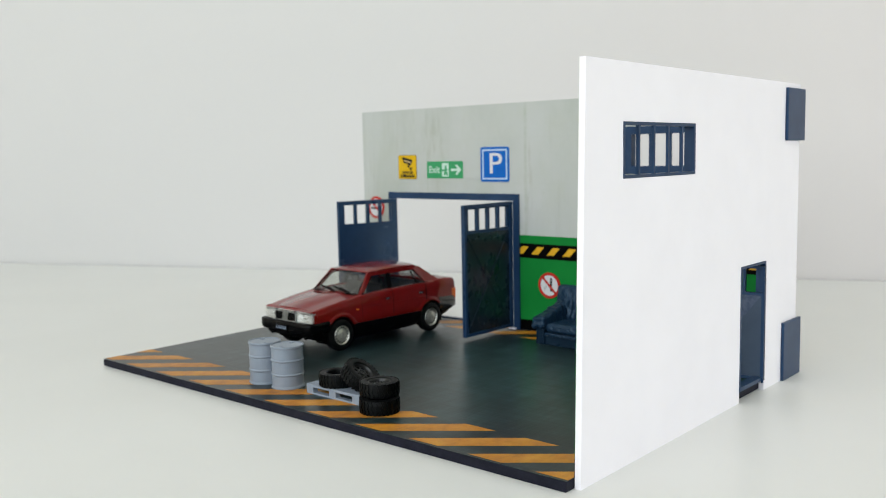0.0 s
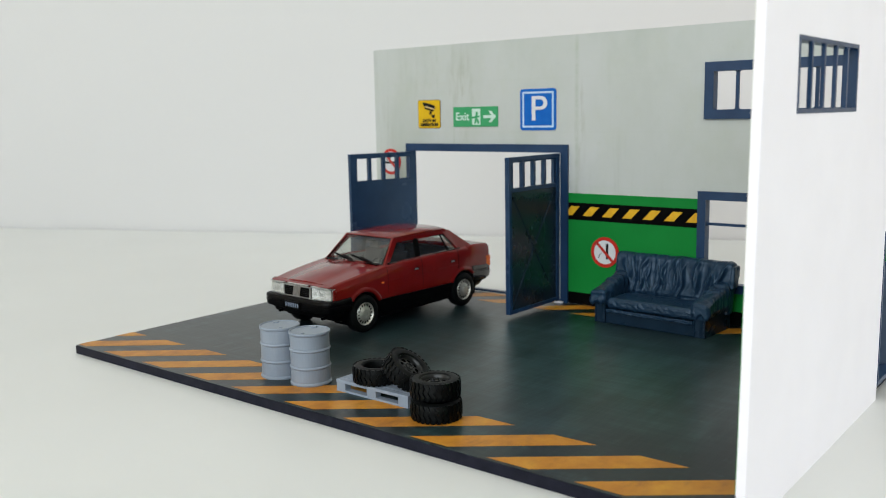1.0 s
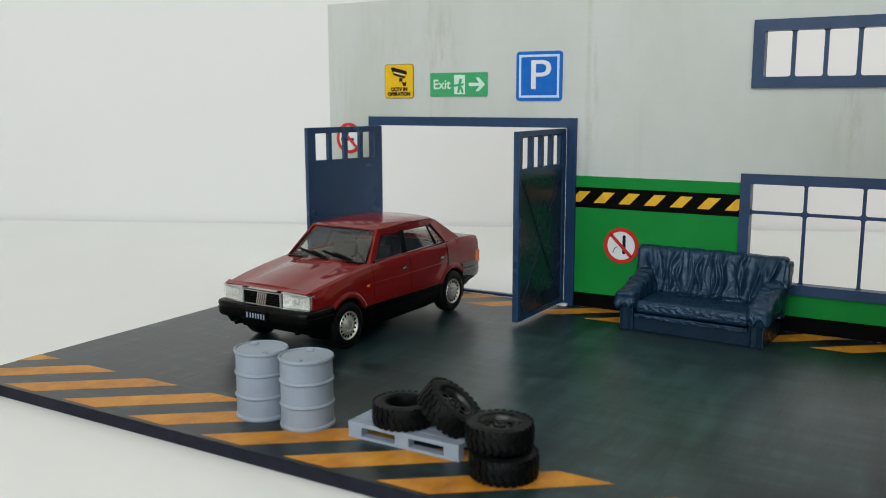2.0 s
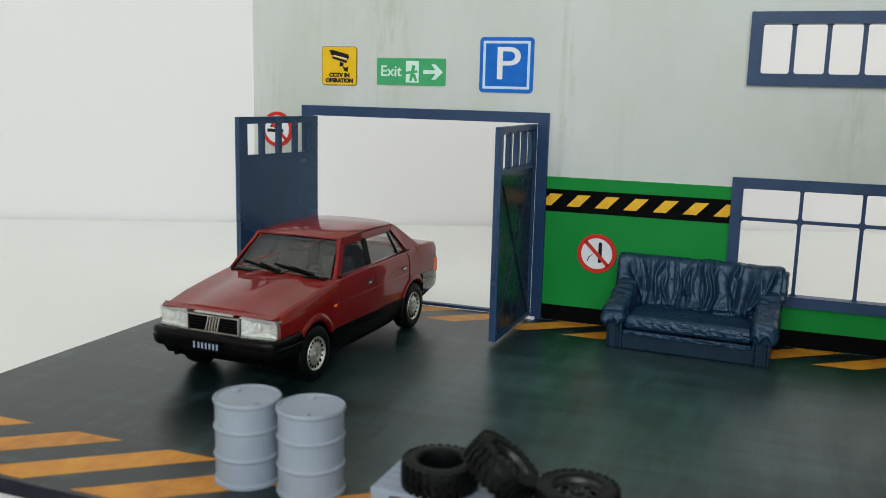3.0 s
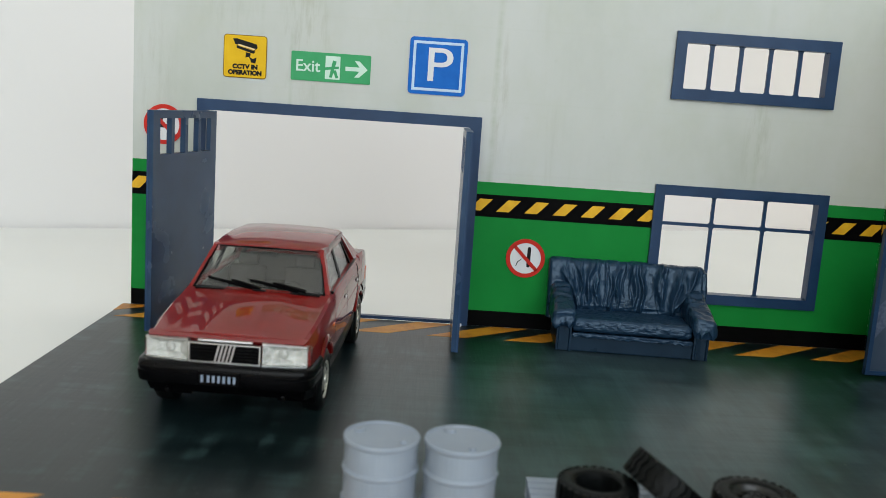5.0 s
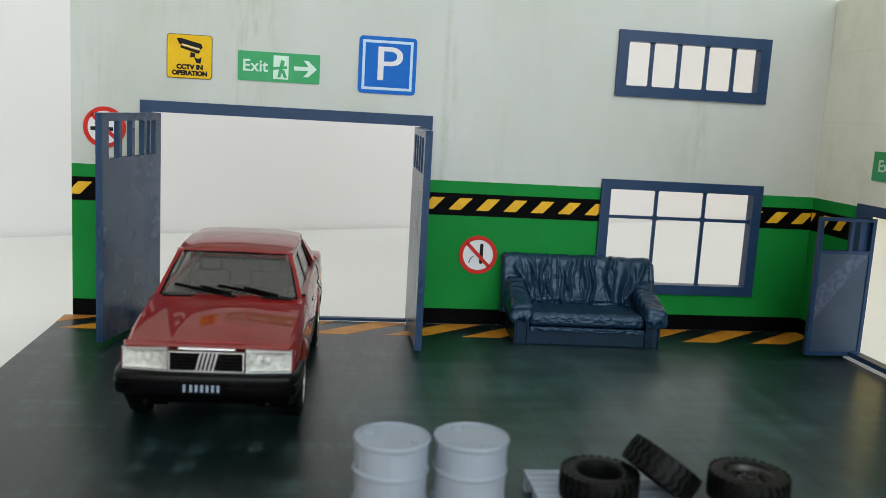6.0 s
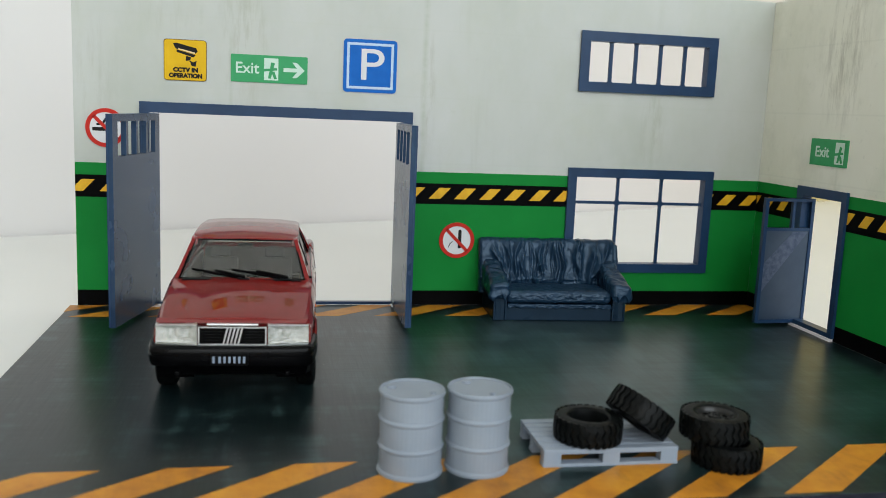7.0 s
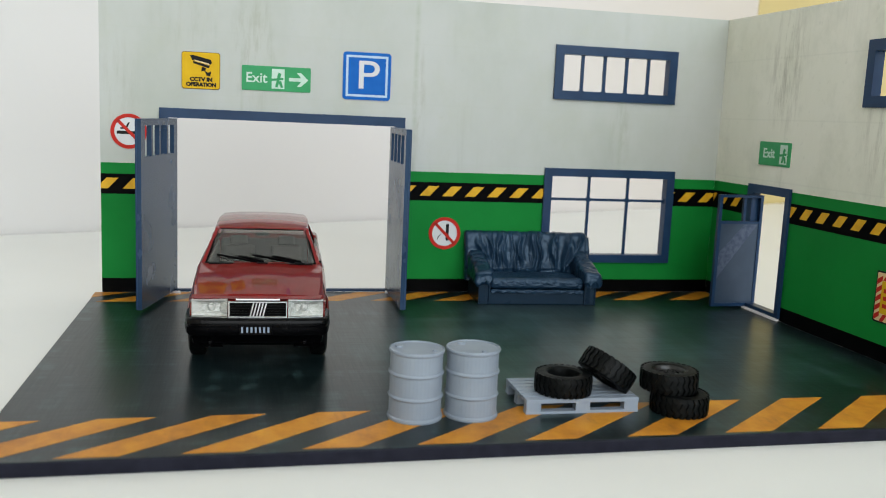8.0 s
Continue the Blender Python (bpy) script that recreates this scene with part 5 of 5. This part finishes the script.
for s in (-1, 1):
    def quad(x, y, z, w, d):
        return [(s * (x - d), y - w / 2, z), (s * x, y - w / 2, z), (s * x, y + w / 2, z), (s * (x - d), y + w / 2, z)]

    panel("windscreen_pillar", hexa(bmesh.new(), quad(16.9, -15.2, 22.4, 3.9, 1.2), quad(13.35, -1.4, 31.5, 2.9, 0.9)), CAR_RED, car)
    panel("door_pillar", hexa(bmesh.new(), quad(16.55, 7.9, 22.8, 1.7, 0.7), quad(13.25, 9.4, 31.5, 1.5, 0.7)), CAR_BLACK, car)
    panel("rear_pillar", hexa(bmesh.new(), [(s * 15.7, 30.8, 23.6), (s * 16.8, 30.8, 23.6), (s * 16.6, 40.0, 24.0), (s * 15.0, 40.0, 24.0)], [(s * 12.0, 24.4, 31.8), (s * 13.25, 24.4, 31.8), (s * 12.8, 29.6, 31.3), (s * 11.6, 29.6, 31.3)]), CAR_RED, car)
    panel("pillar_lining", hexa(bmesh.new(), [(s * 15.0, 30.9, 23.6), (s * 15.6, 30.9, 23.6), (s * 14.9, 39.0, 24.0), (s * 14.3, 39.0, 24.0)], [(s * 11.3, 24.6, 31.2), (s * 11.9, 24.6, 31.2), (s * 11.5, 28.9, 30.9), (s * 10.9, 28.9, 30.9)]), CABIN_GREY, car)
    panel("quarter_bar", hexa(bmesh.new(), quad(16.6, 25.6, 23.4, 0.5, 0.5), quad(13.3, 23.2, 31.2, 0.5, 0.5)), CAR_BLACK, car)
    panel("belt_trim", hexa(bmesh.new(), quad(17.0, -14.6, 22.9, 0.5, 0.6), [(s * 16.4, 31.6, 23.75), (s * 17.0, 31.6, 23.75), (s * 17.0, 31.9, 24.15), (s * 16.4, 31.9, 24.15)]), CAR_BLACK, car)
    panel("roof_rail", hexa(bmesh.new(), [(s * 12.0, -3.2, 30.0), (s * 13.75, -3.6, 30.0), (s * 13.4, -2.4, 31.9), (s * 12.0, -2.2, 31.9)], [(s * 12.0, 27.4, 29.9), (s * 13.7, 26.6, 29.9), (s * 13.4, 27.6, 31.9), (s * 12.0, 28.0, 31.9)]), CAR_RED, car)
    panel("side_gutter", hexa(bmesh.new(), quad(13.62, -1.6, 31.45, 0.4, 0.3), quad(13.5, 27.0, 31.6, 0.4, 0.3)), CAR_BLACK, car)
    panes = (((-12.9, 22.9), (7.2, 23.1), (8.6, 30.3), (-0.6, 30.3)), ((8.8, 23.2), (31.4, 23.7), (25.6, 30.2), (10.1, 30.3)))
    for q in panes:
        bm = bmesh.new()

        def place(y, z, off):
            return (s * (16.35 - (z - 22.9) * 0.385 - off), y, z)

        hexa(bm, [place(y, z, 0.0) for y, z in q], [place(y, z, 0.25) for y, z in q])
        panel("side_window", bm, PANE, car, "clear side window")
        bm = bmesh.new()
        mid = Vector((sum(y for y, z in q) / 4, sum(z for y, z in q) / 4))
        for (ya, za), (yb, zb) in zip(q, q[1:] + q[:1]):
            ends = []
            for y, z in ((ya, za), (yb, zb)):
                d = (mid - Vector((y, z))).normalized() * 0.55
                ends.append([place(y, z, -0.12), place(y + d.x, z + d.y, -0.12), place(y + d.x, z + d.y, 0.2), place(y, z, 0.2)])
            hexa(bm, *ends)
        panel("window_seal", bm, CAR_BLACK, car)
    # bonnet and boot shut lines, seams, handles, mirror stub
    panel("shut_line", hexa(bmesh.new(), [(s * 15.0, -45.6, 18.75), (s * 15.08, -45.6, 18.75), (s * 15.08, -45.6, 19.03), (s * 15.0, -45.6, 19.03)], [(s * 15.9, -19.0, 22.2), (s * 15.98, -19.0, 22.2), (s * 15.98, -19.0, 22.47), (s * 15.9, -19.0, 22.47)]), CAR_BLACK, car)
    panel("swage_line", hexa(bmesh.new(), [(s * 18.1, -20.0, 17.0), (s * 18.42, -20.0, 17.15), (s * 18.1, -20.0, 17.4)], [(s * 18.1, 30.0, 17.4), (s * 18.42, 30.0, 17.55), (s * 18.1, 30.0, 17.8)]), CAR_RED, car)
    for y, low, zs in ((-16.6, 1, 22.85), (8.3, 1, 23.5), (29.6, 3, 23.9)):
        # the seam follows the curve of the flank
        bm = bmesh.new()
        flank = upper(18.4, SILL, zs, zs, True)[3:9][low - 1:]
        rings = [[bm.verts.new((s * (x + o), y + w, z)) for o, w in ((-0.3, -0.12), (0.03, -0.12), (0.03, 0.12), (-0.3, 0.12))] for x, z in flank]
        for p, q in zip(rings, rings[1:]):
            for i in range(4):
                bm.faces.new((p[i], p[(i + 1) % 4], q[(i + 1) % 4], q[i]))
        bm.faces.new(rings[0])
        bm.faces.new(rings[-1])
        panel("door_seam", bm, CAR_BLACK, car)
    for y in (5.0, 26.2):
        h = panel("door_handle", boxed(*sorted((s * 17.8, s * 18.42)), y - 1.4, y + 1.4, 19.0, 19.9, bevel=0.1), CAR_BLACK, car)
        panel("handle_trim", boxed(*sorted((s * 18.2, s * 18.62)), y - 1.1, y + 0.7, 19.15, 19.7, bevel=0.12), CHROME, h)
    if s > 0:
        panel("door_mirror", boxed(16.4, 17.3, -13.9, -12.9, 22.8, 23.5, bevel=0.25), CAR_BLACK, car)
    panel("side_repeater", boxed(*sorted((s * 18.1, s * 18.5)), -20.6, -19.2, 16.6, 17.2, bevel=0.1), AMBER, car)
    lampr = panel("tail_lamp", boxed(*sorted((s * 9.5, s * 17.2)), 49.6, 51.0, 14.0, 19.6, bevel=0.3), REDLENS, car, "red tail lamp")
    panel("amber_lens", boxed(*sorted((s * 14.2, s * 18.1)), 48.3, 51.1, 14.4, 18.9, bevel=0.35), AMBER, lampr, "amber corner lens")

bm = bmesh.new()
hexa(bm, [(-15.3, -17.2, 22.7), (15.3, -17.2, 22.7), (12.3, -2.2, 31.3), (-12.3, -2.2, 31.3)], [(-15.3, -16.2, 22.3), (15.3, -16.2, 22.3), (12.3, -1.0, 30.9), (-12.3, -1.0, 30.9)])
panel("windscreen", bm, PANE, car, "clear windscreen")
bm = bmesh.new()
ring = [Vector(p) for p in ((-15.7, -17.6, 22.6), (15.7, -17.6, 22.6), (12.7, -2.0, 31.5), (-12.7, -2.0, 31.5))]
inner = [Vector(p) for p in ((-15.2, -17.1, 22.95), (15.2, -17.1, 22.95), (12.4, -2.5, 31.2), (-12.4, -2.5, 31.2))]
off = Vector((0.0, -0.1, 0.15))
for i in range(4):
    j = (i + 1) % 4
    hexa(bm, [ring[i] + off, inner[i] + off, inner[i] - off, ring[i] - off], [ring[j] + off, inner[j] + off, inner[j] - off, ring[j] - off])
panel("windscreen_seal", bm, CAR_BLACK, car)
bm = bmesh.new()
hexa(bm, [(-14.6, 39.6, 24.0), (14.6, 39.6, 24.0), (11.8, 29.4, 31.0), (-11.8, 29.4, 31.0)], [(-14.6, 38.9, 23.6), (14.6, 38.9, 23.6), (11.8, 28.7, 30.6), (-11.8, 28.7, 30.6)])
panel("rear_window", bm, PANE, car, "clear rear window")
for x0, x1 in ((-12.6, 0.4), (-2.8, 11.0)):
    bm = bmesh.new()
    hexa(bm, [(x0, -14.4, 25.2), (x0, -14.9, 25.0), (x0, -14.85, 24.6), (x0, -14.35, 24.75)], [(x1, -17.9, 23.6), (x1, -18.7, 23.4), (x1, -18.6, 22.8), (x1, -17.8, 22.95)])
    hexa(bm, [(x0 + 6.0, -16.1, 25.1), (x0 + 6.0, -16.6, 24.9), (x0 + 6.0, -16.5, 24.5), (x0 + 6.0, -16.0, 24.6)], [(x1 + 0.4, -18.5, 24.0), (x1 + 0.4, -19.2, 23.8), (x1 + 0.4, -19.1, 23.2), (x1 + 0.4, -18.4, 23.4)])
    panel("wiper", bm, CAR_BLACK, car, "black windscreen wiper")
    panel("wiper_arm", boxed(x1 - 1.6, x1 + 1.5, -19.4, -18.2, 22.8, 23.4, bevel=0.25), CAR_BLACK, car)

# cabin
panel("dashboard", boxed(-14.4, 14.4, -15.8, -8.0, 13.6, 22.2, bevel=0.8), CABIN_GREY, car, "grey cabin fittings")
for s in (-1, 1):
    panel("door_card", boxed(*sorted((s * 14.5, s * 15.2)), -8.0, 31.0, 13.6, 22.9, bevel=0.2), CABIN_GREY, car)
bm = bmesh.new()
lathe(bm, [(2.7, -0.25), (3.1, -0.25), (3.1, 0.25), (2.7, 0.25)], 28, closed=True)
panel("steering_wheel", bm, CAR_BLACK, car, smooth=40, m=pose(6.8 * MM, -7.6 * MM, 21.4 * MM, 62, 0, 0))
for x in (-7.2, 7.2):
    st = panel("seat", boxed(x - 5.0, x + 5.0, -5.5, 5.0, 13.4, 17.2, bevel=1.0), CAR_DARK, car)
    bm = boxed(-4.8, 4.8, -1.1, 1.1, 0, 9.4, bevel=1.0)
    panel("seat_back", bm, CAR_DARK, st, m=pose(x * MM, 5.0 * MM, 16.2 * MM, -14, 0, 0))
    panel("headrest", boxed(-2.6, 2.6, -0.8, 0.8, 9.4, 12.2, bevel=0.7), CAR_DARK, st, m=pose(x * MM, 5.0 * MM, 16.2 * MM, -14, 0, 0))
panel("rear_bench", boxed(-14.2, 14.2, 20.0, 29.0, 13.4, 17.4, bevel=1.0), CAR_DARK, car)
panel("bench_back", boxed(-14.2, 14.2, -1.2, 1.2, 0, 8.2, bevel=1.0), CAR_DARK, car, m=pose(0, 30.0 * MM, 15.8 * MM, -18, 0, 0))
panel("interior_mirror", boxed(-2.0, 2.0, -2.2, -1.2, 29.2, 30.3, bevel=0.3), CAR_BLACK, car)
panel("parcel_shelf", boxed(-13.8, 13.8, 33.0, 38.6, 22.4, 23.2), CAR_DARK, car)
for ob in car.children:
    if ob.name.split(".")[0] in ("windscreen", "rear_window", "side_window"):
        ob.visible_shadow = False
